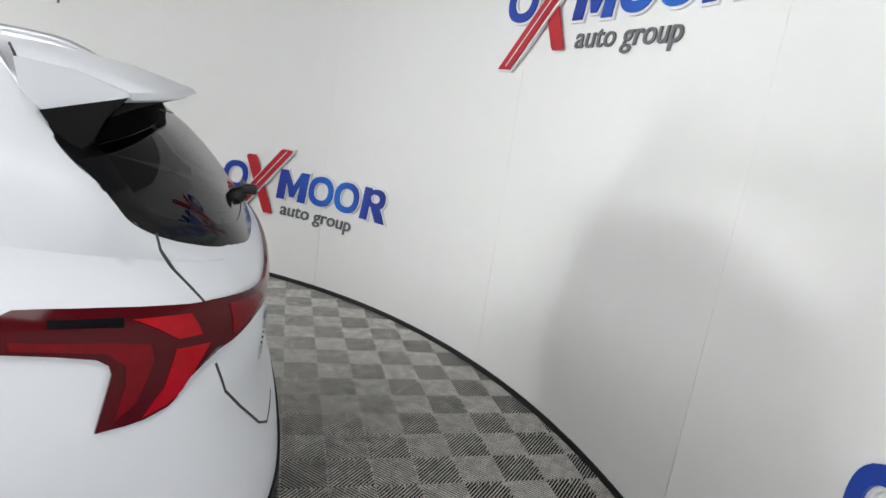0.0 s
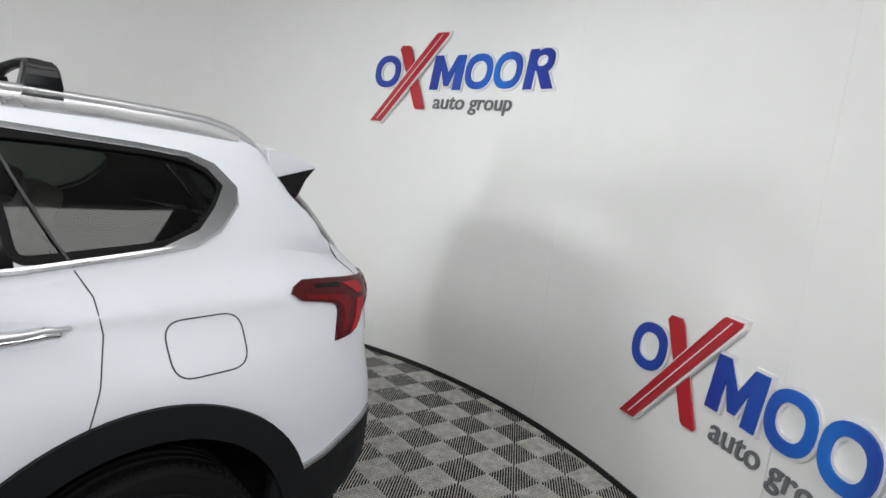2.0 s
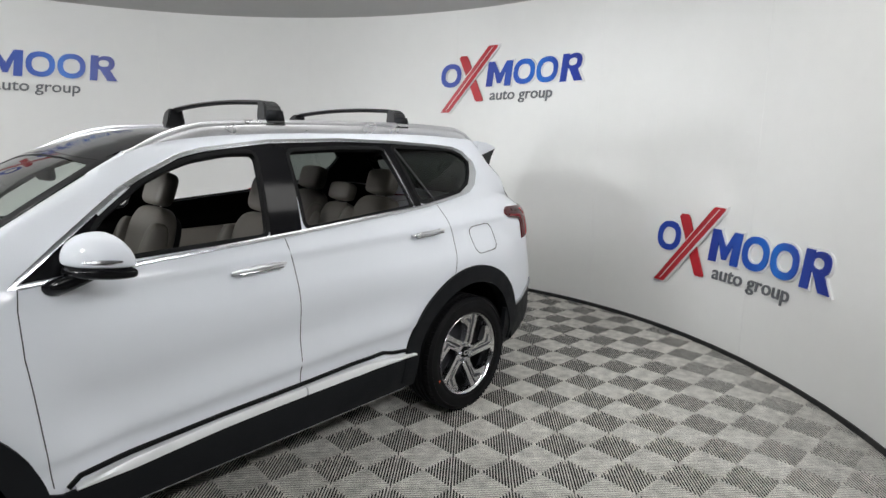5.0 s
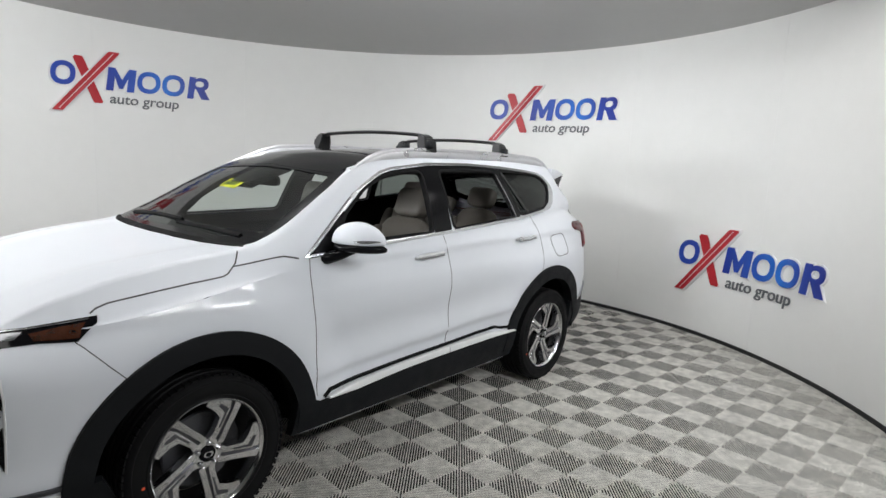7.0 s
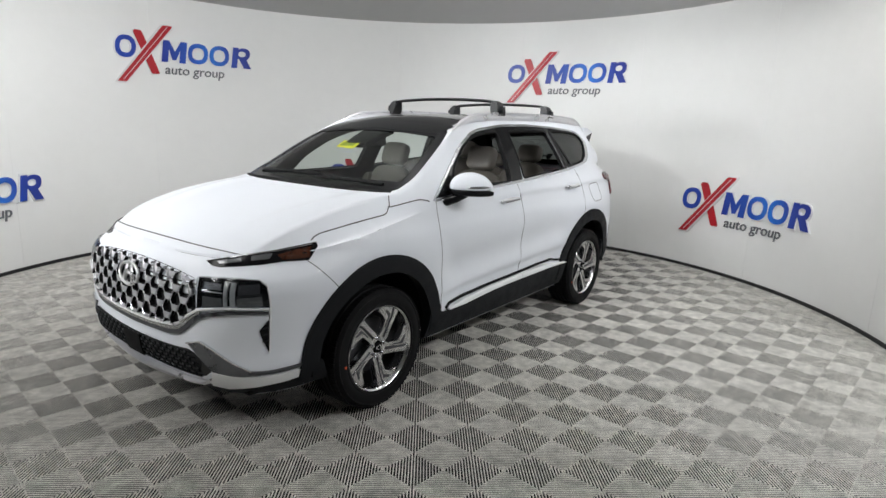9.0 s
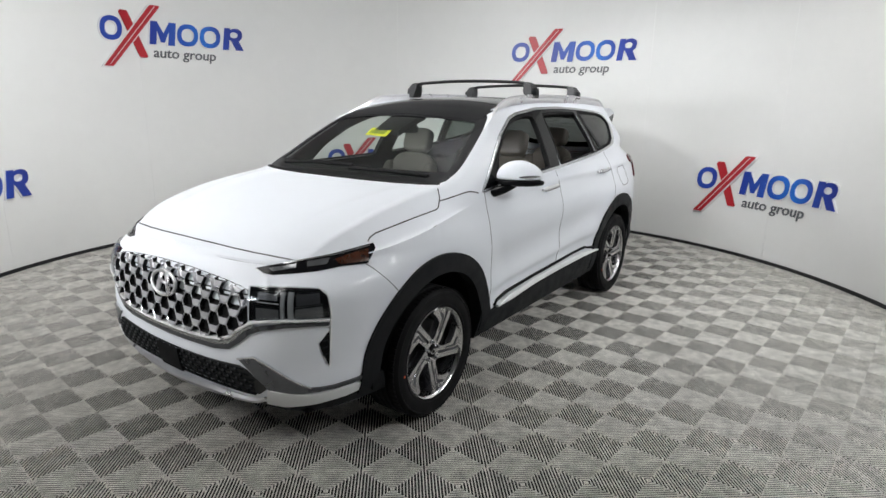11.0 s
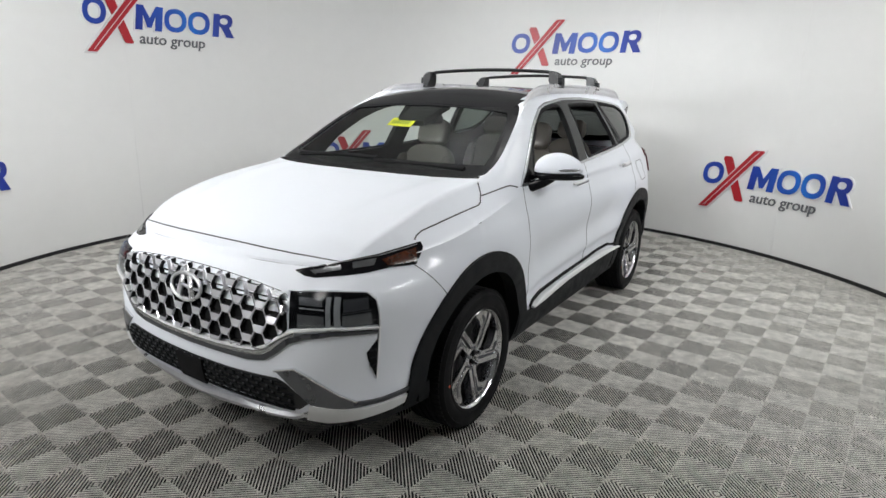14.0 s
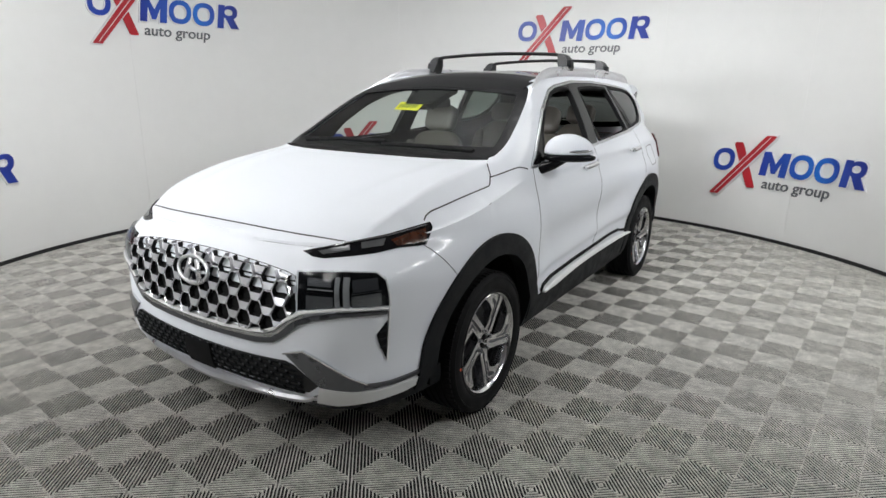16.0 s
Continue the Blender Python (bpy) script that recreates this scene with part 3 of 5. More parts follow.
def cut(bm, poly, axes, keep):
    """Cuts an opening: faces whose middle lies in the polygon go, and the rim is moved onto it."""
    i, j = axes
    gone = []
    for f in bm.faces:
        c = f.calc_center_median()
        if keep(c) and (inside(poly, c[i], c[j]) or any(inside(poly, v.co[i], v.co[j]) and nearest(poly, v.co[i], v.co[j])[0] > 0.004 for v in f.verts)):
            gone.append(f)
    gone_set = set(gone)
    rim = {v for f in gone for v in f.verts if any(g not in gone_set for g in v.link_faces)}
    bmesh.ops.delete(bm, geom=gone, context="FACES")
    for v in rim:
        if v.is_valid:
            d, q = nearest(poly, v.co[i], v.co[j])
            if d < 0.05:
                v.co[i], v.co[j] = q
                k = 3 - i - j
                start, way = v.co.copy(), Vector((0, 0, 0))
                way[k] = -math.copysign(1, v.co[k])
                start[k] = math.copysign(4, v.co[k])
                hit = SKIN.ray_cast(start, way)[0]
                if hit is not None and abs(hit[k] - v.co[k]) < 0.12:
                    v.co[k] = hit[k]


from mathutils.bvhtree import BVHTree

body_bm = body_mesh()
SKIN = BVHTree.FromBMesh(body_bm)


def round_poly(poly, r=0.03, n=4):
    """Rounds the corners of a polygon."""
    out = []
    m = len(poly)
    for k in range(m):
        a, b, c = (Vector((*poly[(k + d) % m], 0)) for d in (-1, 0, 1))
        ra = min(r, (a - b).length * 0.45)
        rc = min(r, (c - b).length * 0.45)
        p, q = b + (a - b).normalized() * ra, b + (c - b).normalized() * rc
        for i in range(n + 1):
            t = i / n
            v = p * (1 - t) ** 2 + b * 2 * t * (1 - t) + q * t * t
            out.append((v.x, v.y))
    return out


def arch_poly(wx, r):
    return [(wx + r * math.cos(2 * math.pi * k / 60), 0.36 + r * math.sin(2 * math.pi * k / 60)) for k in range(60)]


# side glass outlines as (x, z)
GLASS_F = [(0.66, 1.225), (0.55, 1.362), (0.37, 1.485), (0.25, 1.535), (0.15, 1.567), (-0.02, 1.592), (-0.155, 1.592), (-0.09, 1.242)]
GLASS_R = [(-0.295, 1.25), (-0.332, 1.597), (-0.62, 1.607), (-0.952, 1.603), (-1.020, 1.300)]
GLASS_Q = [(-1.080, 1.310), (-1.025, 1.612), (-1.2, 1.61), (-1.44, 1.60), (-1.545, 1.585), (-1.60, 1.558), (-1.64, 1.515), (-1.605, 1.457), (-1.55, 1.395), (-1.45, 1.350), (-1.40, 1.343)]
SCREEN = [(-0.760, 1.240), (-0.742, 1.330), (-0.712, 1.425), (-0.668, 1.525), (-0.612, 1.597), (-0.3, 1.622), (0, 1.63), (0.3, 1.622), (0.612, 1.597), (0.668, 1.525), (0.712, 1.425), (0.742, 1.330), (0.760, 1.240), (0.35, 1.238), (0, 1.242), (-0.35, 1.238)]
HATCH = [(0.0, 1.24), (0.33, 1.25), (0.53, 1.280), (0.61, 1.310), (0.650, 1.340), (0.662, 1.385), (0.648, 1.45), (0.628, 1.500), (0.60, 1.540), (0.42, 1.565), (0.0, 1.60)]
HATCH = HATCH + [(-y, z) for y, z in HATCH[-2:0:-1]]
for side in (1, -1):
    for g in (GLASS_F, GLASS_R, GLASS_Q):
        cut(body_bm, round_poly(g, 0.035), (0, 2), lambda c: c.y * side > 0.3 and c.z > 1.1)
    for wx in (1.3825, -1.3825):
        cut(body_bm, arch_poly(wx, 0.50), (0, 2), lambda c: c.y * side > 0.5)
cut(body_bm, round_poly(SCREEN, 0.03), (1, 2), lambda c: 0.3 < c.x < 1.4 and c.z > 1.15)
cut(body_bm, round_poly(HATCH, 0.03), (1, 2), lambda c: c.x < -1.8)

car = tagged(empty("car"), "white pearl sport utility car with black roof bars and alloy wheels", "car")
body = part("body", body_bm, PAINT, car, "pearl white painted body shell", angle=50)


def basis(axis):
    d = Vector(axis).normalized()
    u = Vector((-d.y, d.x, 0)).normalized()
    return d, u, d.cross(u)


def seen(axis, pts):
    """Points of space as flat coordinates of an oblique view from direction axis."""
    d, u, v = basis(axis)
    return [(Vector(p).dot(u), Vector(p).dot(v)) for p in pts]


def ray(axis, a, b):
    """Where the body skin lies behind a point of the side ("l", "r": x, z), front or rear ("f", "b": y, z) or top ("t": x, y) view."""
    if not isinstance(axis, str):
        d, u, v = basis(axis)
        o = u * a + v * b + d * 5
        p, n, _, _ = SKIN.ray_cast(o, -d)
        if p is None:
            p, n, _, _ = SKIN.find_nearest(o - d * 2.8)
        return p, (n if n.dot(d) > 0 else -n)
    o, d = {"l": ((a, 3, b), (0, -1, 0)), "r": ((a, -3, b), (0, 1, 0)), "f": ((4, a, b), (-1, 0, 0)), "b": ((-4, a, b), (1, 0, 0)), "t": ((a, b, 3), (0, 0, -1))}[axis]
    p, n, _, _ = SKIN.ray_cast(Vector(o), Vector(d))
    if p is None:
        p, n, _, _ = SKIN.find_nearest(Vector(o) + Vector(d) * (2.1 if axis in "lr" else 1.7))
    if n.dot(Vector(d)) > 0:
        n = -n
    return p, n


def patch_bm(poly, axis, off=0.004, thick=0.012, step=0.05, push=None):
    """A shell that follows the body skin inside a polygon of a view: off is how far it stands proud."""
    bm = bmesh.new()
    area = sum(poly[i][0] * poly[(i + 1) % len(poly)][1] - poly[(i + 1) % len(poly)][0] * poly[i][1] for i in range(len(poly)))
    if area < 0:
        poly = poly[::-1]
    vs = [bm.verts.new((x, y, 0)) for x, y in poly]
    bm.faces.new(vs)
    for k in (0, 1):
        lo, hi = min(p[k] for p in poly), max(p[k] for p in poly)
        for i in range(1, int((hi - lo) / step) + 1):
            c = lo + i * (hi - lo) / (int((hi - lo) / step) + 1)
            co = (c, 0, 0) if k == 0 else (0, c, 0)
            no = (1, 0, 0) if k == 0 else (0, 1, 0)
            bmesh.ops.bisect_plane(bm, geom=bm.verts[:] + bm.edges[:] + bm.faces[:], plane_co=co, plane_no=no)
    bm.verts.ensure_lookup_table()
    outer, inner = {}, {}
    spots = {v: ray(axis, v.co.x, v.co.y) for v in bm.verts}
    faces = [[v for v in f.verts] for f in bm.faces]
    edges = [(e.verts[0], e.verts[1]) for e in bm.edges if len(e.link_faces) == 1]
    out = bmesh.new()
    for v, (p, n) in spots.items():
        n = push or n
        outer[v] = out.verts.new(p + n * off)
        inner[v] = out.verts.new(p + n * (off - thick))
    for f in faces:
        out.faces.new([outer[v] for v in f])
    for a, b in edges:
        out.faces.new((outer[a], outer[b], inner[b], inner[a]))
    bm.free()
    return out


def strip_bm(path, w, axis, off=0.004, thick=0.01, close=False, dense=0.03, push=None):
    """A band along a path of a view, laid on the body skin as a row of quads with a back."""
    pts = []
    loop = list(path) + ([path[0]] if close else [])
    for a, b in zip(loop, loop[1:]):
        k = max(1, int(math.hypot(b[0] - a[0], b[1] - a[1]) / dense))
        pts += [(a[0] + (b[0] - a[0]) * i / k, a[1] + (b[1] - a[1]) * i / k) for i in range(k)]
    if not close:
        pts.append(loop[-1])
    n = len(pts)
    bm = bmesh.new()
    rows = []
    for i, p in enumerate(pts):
        a, b = (pts[i - 1], pts[(i + 1) % n]) if close else (pts[max(0, i - 1)], pts[min(n - 1, i + 1)])
        dx, dy = b[0] - a[0], b[1] - a[1]
        l = math.hypot(dx, dy) or 1
        ww = float(np.interp(i / (n - 1), np.linspace(0, 1, len(w)), w)) if isinstance(w, (list, tuple)) else w
        row = []
        for sgn in (1, -1):
            q, nn = ray(axis, p[0] - sgn * dy / l * ww / 2, p[1] + sgn * dx / l * ww / 2)
            nn = push or nn
            row += [q + nn * off, q + nn * (off - thick)]
        mid, nn = ray(axis, *p)
        nn = push or nn
        rows.append([bm.verts.new(row[1]), bm.verts.new(row[0]), bm.verts.new(mid + nn * (off + min(0.002, ww * 0.1))), bm.verts.new(row[2]), bm.verts.new(row[3])])
    pairs = list(zip(rows, rows[1:])) + ([(rows[-1], rows[0])] if close else [])
    for a, b in pairs:
        for k in range(4):
            bm.faces.new((a[k], a[k + 1], b[k + 1], b[k]))
    return bm

# ---- wheels ----
def arc(cx, cz, r, a0, a1, n):
    return [(cx + r * math.cos(radians(a0 + (a1 - a0) * k / n)), cz + r * math.sin(radians(a0 + (a1 - a0) * k / n))) for k in range(n + 1)]


def wheel(parent_name="wheel"):
    w = new(parent_name)
    bm = bmesh.new()
    prof = [(0.250, -0.10), (0.29, -0.115), (0.325, -0.118), (0.345, -0.108), (0.356, -0.09)]
    for g in (-0.062, -0.022, 0.018, 0.058):
        prof += [(0.363, g - 0.008), (0.355, g - 0.005), (0.355, g + 0.005), (0.363, g + 0.008)]
    prof += [(0.357, 0.09), (0.346, 0.106), (0.338, 0.1135), (0.335, 0.1165), (0.330, 0.1165), (0.328, 0.1145), (0.305, 0.118), (0.288, 0.1175), (0.274, 0.113), (0.270, 0.1155), (0.262, 0.113), (0.250, 0.10)]
    part("tyre", lathe(bm, prof, 72), RUBBER, w, "black all-season tyre with grooved tread")
    bm = lathe(bmesh.new(), [(0.252, 0.098), (0.2585, 0.107), (0.255, 0.111), (0.247, 0.106), (0.240, 0.088), (0.234, 0.02), (0.226, -0.08)], 72)
    rim = part("rim", bm, ALLOY, w, "machined and dark grey alloy rim")
    part("brake_disc", lathe(bmesh.new(), [(0.0, 0.012), (0.165, 0.012), (0.17, 0.0), (0.0, 0.0)], 40), GUNMETAL, w)
    caliper = arc(0, 0, 0.175, 150, 205, 8) + arc(0, 0, 0.095, 205, 150, 8)
    part("brake_caliper", prism(bmesh.new(), caliper, -0.03, 0.03), SATIN, w)
    part("barrel", lathe(bmesh.new(), [(0.226, -0.085), (0.0, -0.08)], 40), SATIN, w)
    # five swept spokes: two machined ridges beside a dark groove, the tip hooked along the rim
    def spoke(poly, y_hub, y_rim, depth, edge=0.0025):
        b = bmesh.new()
        f, g = [], []
        for r, t in poly:
            y = y_hub + (y_rim - y_hub) * (math.hypot(r, t) - 0.058) / 0.19
            f.append(b.verts.new((r, y, t)))
            g.append(b.verts.new((r, y - depth, t)))
        b.faces.new(f)
        n = len(f)
        for i in range(n):
            b.faces.new((f[i], f[(i + 1) % n], g[(i + 1) % n], g[i]))
        bmesh.ops.bevel(b, geom=[e for e in b.edges if all(v in f for v in e.verts)], offset=edge, segments=2, affect="EDGES")
        return b

    def on_rim(t, r=0.2445):
        return (math.sqrt(r * r - t * t), t)

    ridge = [(0.050, 0.020), (0.080, 0.024), (0.205, 0.022), on_rim(0.012), on_rim(0.028), on_rim(0.050), (0.150, 0.047), (0.085, 0.049), (0.056, 0.050)]
    hook = [(0.056, -0.030), (0.085, -0.014), (0.162, -0.020), (0.184, -0.056), (0.194, -0.112), on_rim(-0.112), on_rim(-0.070), on_rim(-0.035), on_rim(-0.004), (0.205, 0.008), (0.085, 0.008), (0.050, 0.004)]
    groove = [(0.052, -0.02), (0.090, -0.006), (0.192, -0.012), (0.208, -0.046), on_rim(-0.06), on_rim(-0.01), on_rim(0.045), (0.150, 0.044), (0.060, 0.045)]
    inlay = [(0.118, -0.007), (0.186, -0.010), (0.208, -0.055), (0.222, -0.052), (0.207, -0.001), (0.118, 0.002)]
    made = [part("spoke", spoke(ridge, 0.080, 0.098, 0.040), ALLOY, rim, "machined spoke ridge"), part("spoke", spoke(hook, 0.079, 0.097, 0.040), ALLOY, rim, "machined spoke with a hooked tip"),
            part("spoke_pocket", spoke(groove, 0.066, 0.084, 0.035), GUNMETAL, rim, "dark grey groove between the ridges"), part("spoke_inlay", spoke(inlay, 0.0800, 0.0980, 0.012, 0.0008), GUNMETAL, rim)]
    for k in range(5):
        m = Matrix.Rotation(radians(72 * k + 27), 4, "Y")
        for o in made:
            if k == 0:
                o.matrix_basis = m
            else:
                shared(o.name.split(".")[0], o.data, rim, m)
    part("hub", lathe(bmesh.new(), [(0.068, 0.05), (0.066, 0.076), (0.045, 0.080), (0.035, 0.076)], 40), ALLOY, rim)
    part("hub_cap", lathe(bmesh.new(), [(0.036, 0.074), (0.034, 0.083), (0.026, 0.087), (0.0, 0.088)], 32), BLACK, rim, "gloss black hub cap")
    bm = lathe(bmesh.new(), [(0.022, 0.0885), (0.018, 0.0895), (0.014, 0.0885)], 24)
    bmesh.ops.scale(bm, vec=(1, 1, 0.65), verts=bm.verts)
    part("hub_emblem", bm, CHROME, rim)
    nut = None
    for k in range(5):
        m = Matrix.Rotation(radians(72 * k + 50), 4, "Y") @ Matrix.Translation((0.050, 0, 0))
        if nut is None:
            nut = part("wheel_nut", lathe(bmesh.new(), [(0.011, 0.076), (0.010, 0.092), (0.006, 0.095), (0.0, 0.095)], 6), SATINCHROME, rim)
            nut.matrix_basis = m
        else:
            shared("wheel_nut", nut.data, rim, m)
    # tread blocks on both shoulders
    bm = bmesh.new()
    for k in range(72):
        m = Matrix.Rotation(2 * math.pi * k / 72, 4, "Y")
        for y in (-0.085, 0.085):
            box(bm, (0.3575, y, 0), (0.008, 0.034, 0.022), m=m)
    part("tread", bm, RUBBER, w, smooth=False)["kind"] = "stuff"
    dot = part("paint_dot", lathe(bmesh.new(), [(0.007, 0.0), (0.006, 0.002), (0.0, 0.002)], 12), ORANGE, w, "small orange paint dot")
    dot.matrix_basis = Matrix.Rotation(radians(6), 4, "Y") @ Matrix.Translation((0.288, 0.1165, 0))
    return w


first = wheel()
first.parent = car
first.matrix_basis = pose(1.3825, 0.815, 0.356, 0, 0, 0)
for x, side, turn in ((-1.3825, 1, 14), (1.3825, -1, 0), (-1.3825, -1, 0)):
    m = pose(x, 0.815 * side, 0.356, 0, 0, 0 if side > 0 else 180) @ Matrix.Rotation(radians(turn), 4, "Y")
    c = copy_thing(first, m)

# ---- the car: outer trim ----
def offset_poly(poly, d):
    """The polygon, turned counter-clockwise, grown by d."""
    area = sum(poly[i][0] * poly[(i + 1) % len(poly)][1] - poly[(i + 1) % len(poly)][0] * poly[i][1] for i in range(len(poly)))
    return grow(poly if area > 0 else poly[::-1], d)


DLO = [(0.86, 1.172), (0.71, 1.285), (0.56, 1.393), (0.46, 1.462), (0.36, 1.513), (0.20, 1.582), (0.09, 1.607), (-0.24, 1.642), (-0.668, 1.650), (-1.05, 1.638), (-1.40, 1.617), (-1.55, 1.602), (-1.625, 1.575), (-1.685, 1.51), (-1.68, 1.46), (-1.61, 1.382), (-1.53, 1.342), (-1.43, 1.326), (-1.09, 1.284), (-0.62, 1.254), (-0.21, 1.229), (0.40, 1.200)]
for axis in ("l", "r"):
    left = axis == "l"
    # glass and its dark frames
    for name, g, mat in (("front_window", GLASS_F, None), ("rear_window", GLASS_R, None), ("quarter_window", GLASS_Q, TINT)):
        rg = round_poly(g, 0.035)
        if mat is None:
            part("window_seal", strip_bm(offset_poly(rg, 0.006), 0.018, axis, 0.004, 0.03, close=True), RUBBER, car, "black seal round a lowered side window")
            continue
        w = part(name, patch_bm(offset_poly(rg, 0.008), axis, -0.004, 0.004, 0.08), mat, car, "dark tinted glass")
        w.visible_shadow = False
        part("window_frame", strip_bm(offset_poly(rg, 0.005), 0.022, axis, 0.004, 0.018, close=True), RUBBER, w)
    part("pillar_cover", patch_bm([(-0.10, 1.226), (-0.165, 1.625), (-0.335, 1.635), (-0.265, 1.234)], axis, 0.003, 0.008), BLACK, car, "gloss black door pillar cover")
    part("pillar_cover", patch_bm([(-1.025, 1.285), (-0.96, 1.625), (-1.02, 1.625), (-1.078, 1.29)], axis, 0.003, 0.008, 0.03), BLACK, car)
    part("upper_frame", patch_bm([(0.445, 1.462), (0.355, 1.505), (0.20, 1.573), (0.086, 1.599), (-0.253, 1.634), (-0.668, 1.641), (-1.05, 1.629), (-1.40, 1.608), (-1.44, 1.603), (-1.2, 1.612), (-0.94, 1.604), (-0.62, 1.610), (-0.34, 1.600), (-0.155, 1.595), (-0.02, 1.595), (0.15, 1.570), (0.25, 1.538), (0.37, 1.488)], axis, 0.0025, 0.006, 0.06), BLACK, car)
    part("mirror_sail", patch_bm([(0.655, 1.225), (0.545, 1.365), (0.56, 1.385), (0.71, 1.278), (0.845, 1.178), (0.66, 1.196)], axis, 0.003, 0.008, 0.04), BLACK, car)
    part("pillar_line", strip_bm([(-1.010, 1.30), (-0.998, 1.36), (-0.955, 1.585)], 0.005, axis, 0.009, 0.008), SATINCHROME, car)
    part("belt_moulding", strip_bm(DLO, 0.017, axis, 0.007, 0.014, close=True), SATINCHROME, car, "satin chrome window surround")
    part("quarter_trim", patch_bm([(-1.43, 1.334), (-1.545, 1.382), (-1.605, 1.45), (-1.643, 1.515), (-1.60, 1.565), (-1.545, 1.590), (-1.55, 1.602), (-1.625, 1.575), (-1.685, 1.51), (-1.68, 1.46), (-1.61, 1.382), (-1.53, 1.342)], axis, 0.008, 0.014, 0.03), SATINCHROME, car)
    part("panel_gap", strip_bm([(-1.205, 1.29), (-1.165, 1.355), (-1.10, 1.48), (-1.042, 1.603)], 0.006, axis, 0.007, 0.008), SEAM, car)
    # panel gaps
    for path in ([(0.84, 1.165), (0.85, 1.10), (0.855, 0.95), (0.835, 0.70), (0.82, 0.47)], [(-0.17, 1.212), (-0.185, 1.10), (-0.195, 0.80), (-0.19, 0.46)],
                 [(-1.205, 1.283), (-1.245, 1.215), (-1.262, 1.12), (-1.247, 0.99), (-1.222, 0.89)], [(1.862, 0.952), (1.840, 0.932), (1.772, 0.856), (1.717, 0.797)]):
        part("panel_gap", strip_bm(path, 0.0038, axis, 0.0010, 0.004), SEAM, car)
    if left:
        part("fuel_flap_gap", strip_bm(round_poly([(-1.41, 1.135), (-1.645, 1.145), (-1.665, 0.985), (-1.435, 0.975)], 0.06, 6), 0.0045, axis, 0.0012, 0.004, close=True, dense=0.02), SEAM, car)
    # door handles
    for x0, x1, z0, z1 in HANDLES:
        cup = oval((x0 + x1) / 2 - 0.01, (z0 + z1) / 2 - 0.006, 0.10, 0.034, 0.3, 24, 2.0)
        h = part("door_handle", patch_bm(cup, axis, 0.0015, 0.004, 0.02), PAINT, car, "silver door handle over a shallow cup")
        bm = bmesh.new()
        pts, rad = [], []
        for k in range(13):
            u = k / 12
            x, z = x0 + (x1 - x0) * u, z0 + (z1 - z0) * u + 0.004 * math.sin(math.pi * u)
            p, n = ray(axis, x, z)
            pts.append(p + n * (0.010 + 0.026 * math.sin(math.pi * min(1, max(0, u))) ** 0.5))
            rad.append(0.005 + 0.0125 * math.sin(math.pi * (0.10 + 0.80 * u ** 0.8)))
        part("grip", tube(bm, pts, rad, 12, 0.8), BRUSHED, h)
        bm = bmesh.new()
        tube(bm, [p + Vector((0, 0.005 if left else -0.005, -0.011)) for p in pts[1:-1]], [0.0085] * 11, 8, 0.9)
        part("grip_underside", bm, SATINCHROME, h)
    # lower side: black line, bright strip, black rocker
    line = [(0.78, 0.455), (0.74, 0.485), (0.2, 0.512), (-0.25, 0.525), (-0.60, 0.540), (-0.69, 0.548), (-0.75, 0.532), (-0.92, 0.512)]
    out = Vector((0, 1 if left else -1, 0))
    part("side_line", strip_bm(line, 0.016, axis, 0.012, 0.03, push=out), RUBBER, car, "thin black line along the doors")
    xs = [0.76 - 1.66 * k / 60 for k in range(61)]
    spine = [ray(axis, x, 0.485)[0].y for x in xs]
    spine = np.polyval(np.polyfit(xs, spine, 2), xs)
    for first, last in ((0, 34), (35, 60)):
        bm = bmesh.new()
        rows = []
        for k in range(first, last + 1):
            x = xs[k] if k < last or last == 60 else xs[k] - 0.020
            zm = float(np.interp(x, [-0.90, -0.60, -0.25, 0.2, 0.76], [0.492, 0.502, 0.493, 0.482, 0.452]))
            h = 0.020 * min(1.0, 0.3 + 6 * k / 60, 0.18 + 4 * (60 - k) / 60)
            y = float(spine[k]) + out.y * 0.010
            rows.append([bm.verts.new((x, y + out.y * d, zm + dz * h)) for dz, d in ((1.0, -0.02), (0.95, 0.022), (0.2, 0.030), (-0.9, 0.028), (-1.0, -0.02))])
        for a, b in zip(rows, rows[1:]):
            for k in range(4):
                bm.faces.new((a[k], a[k + 1], b[k + 1], b[k]))
        bm.faces.new(rows[0])
        bm.faces.new(rows[-1][::-1])
        part("side_strip", bm, SILVER, car, "bright silver strip along the sill")
    part("sill_cladding", patch_bm([(0.95, 0.285), (0.94, 0.50), (0.80, 0.440), (0.2, 0.460), (-0.25, 0.470), (-0.6, 0.478), (-0.94, 0.466), (-0.94, 0.285)], axis, 0.012, 0.05, 0.08, push=out), CLAD, car, "dark grey plastic sill")
    # wheel arches and liners
    for wx in (1.3825, -1.3825):
        a0, a1 = (-3, 183)
        bm = strip_bm(arc(wx, 0.36, 0.504, a0, a1, 44), 0.101, axis, 0.016, 0.075, dense=0.04)
        part("arch_cladding", bm, CLAD, car, "dark grey plastic wheel arch moulding")
        bm = bmesh.new()
        sgn = 1 if left else -1
        rows = []
        for k in range(25):
            a = radians(-4 + 188 * k / 24)
            x, z = wx + 0.485 * math.cos(a), 0.36 + 0.485 * math.sin(a)
            rows.append([bm.verts.new((x, sgn * y, z)) for y in (0.50, 0.80, 0.895)] + [bm.verts.new((wx, sgn * 0.50, 0.36))])
        for a, b in zip(rows, rows[1:]):
            bm.faces.new((a[0], a[1], b[1], b[0]))
            bm.faces.new((a[1], a[2], b[2], b[1]))
            bm.faces.new((a[0], b[0], b[3], a[3]))
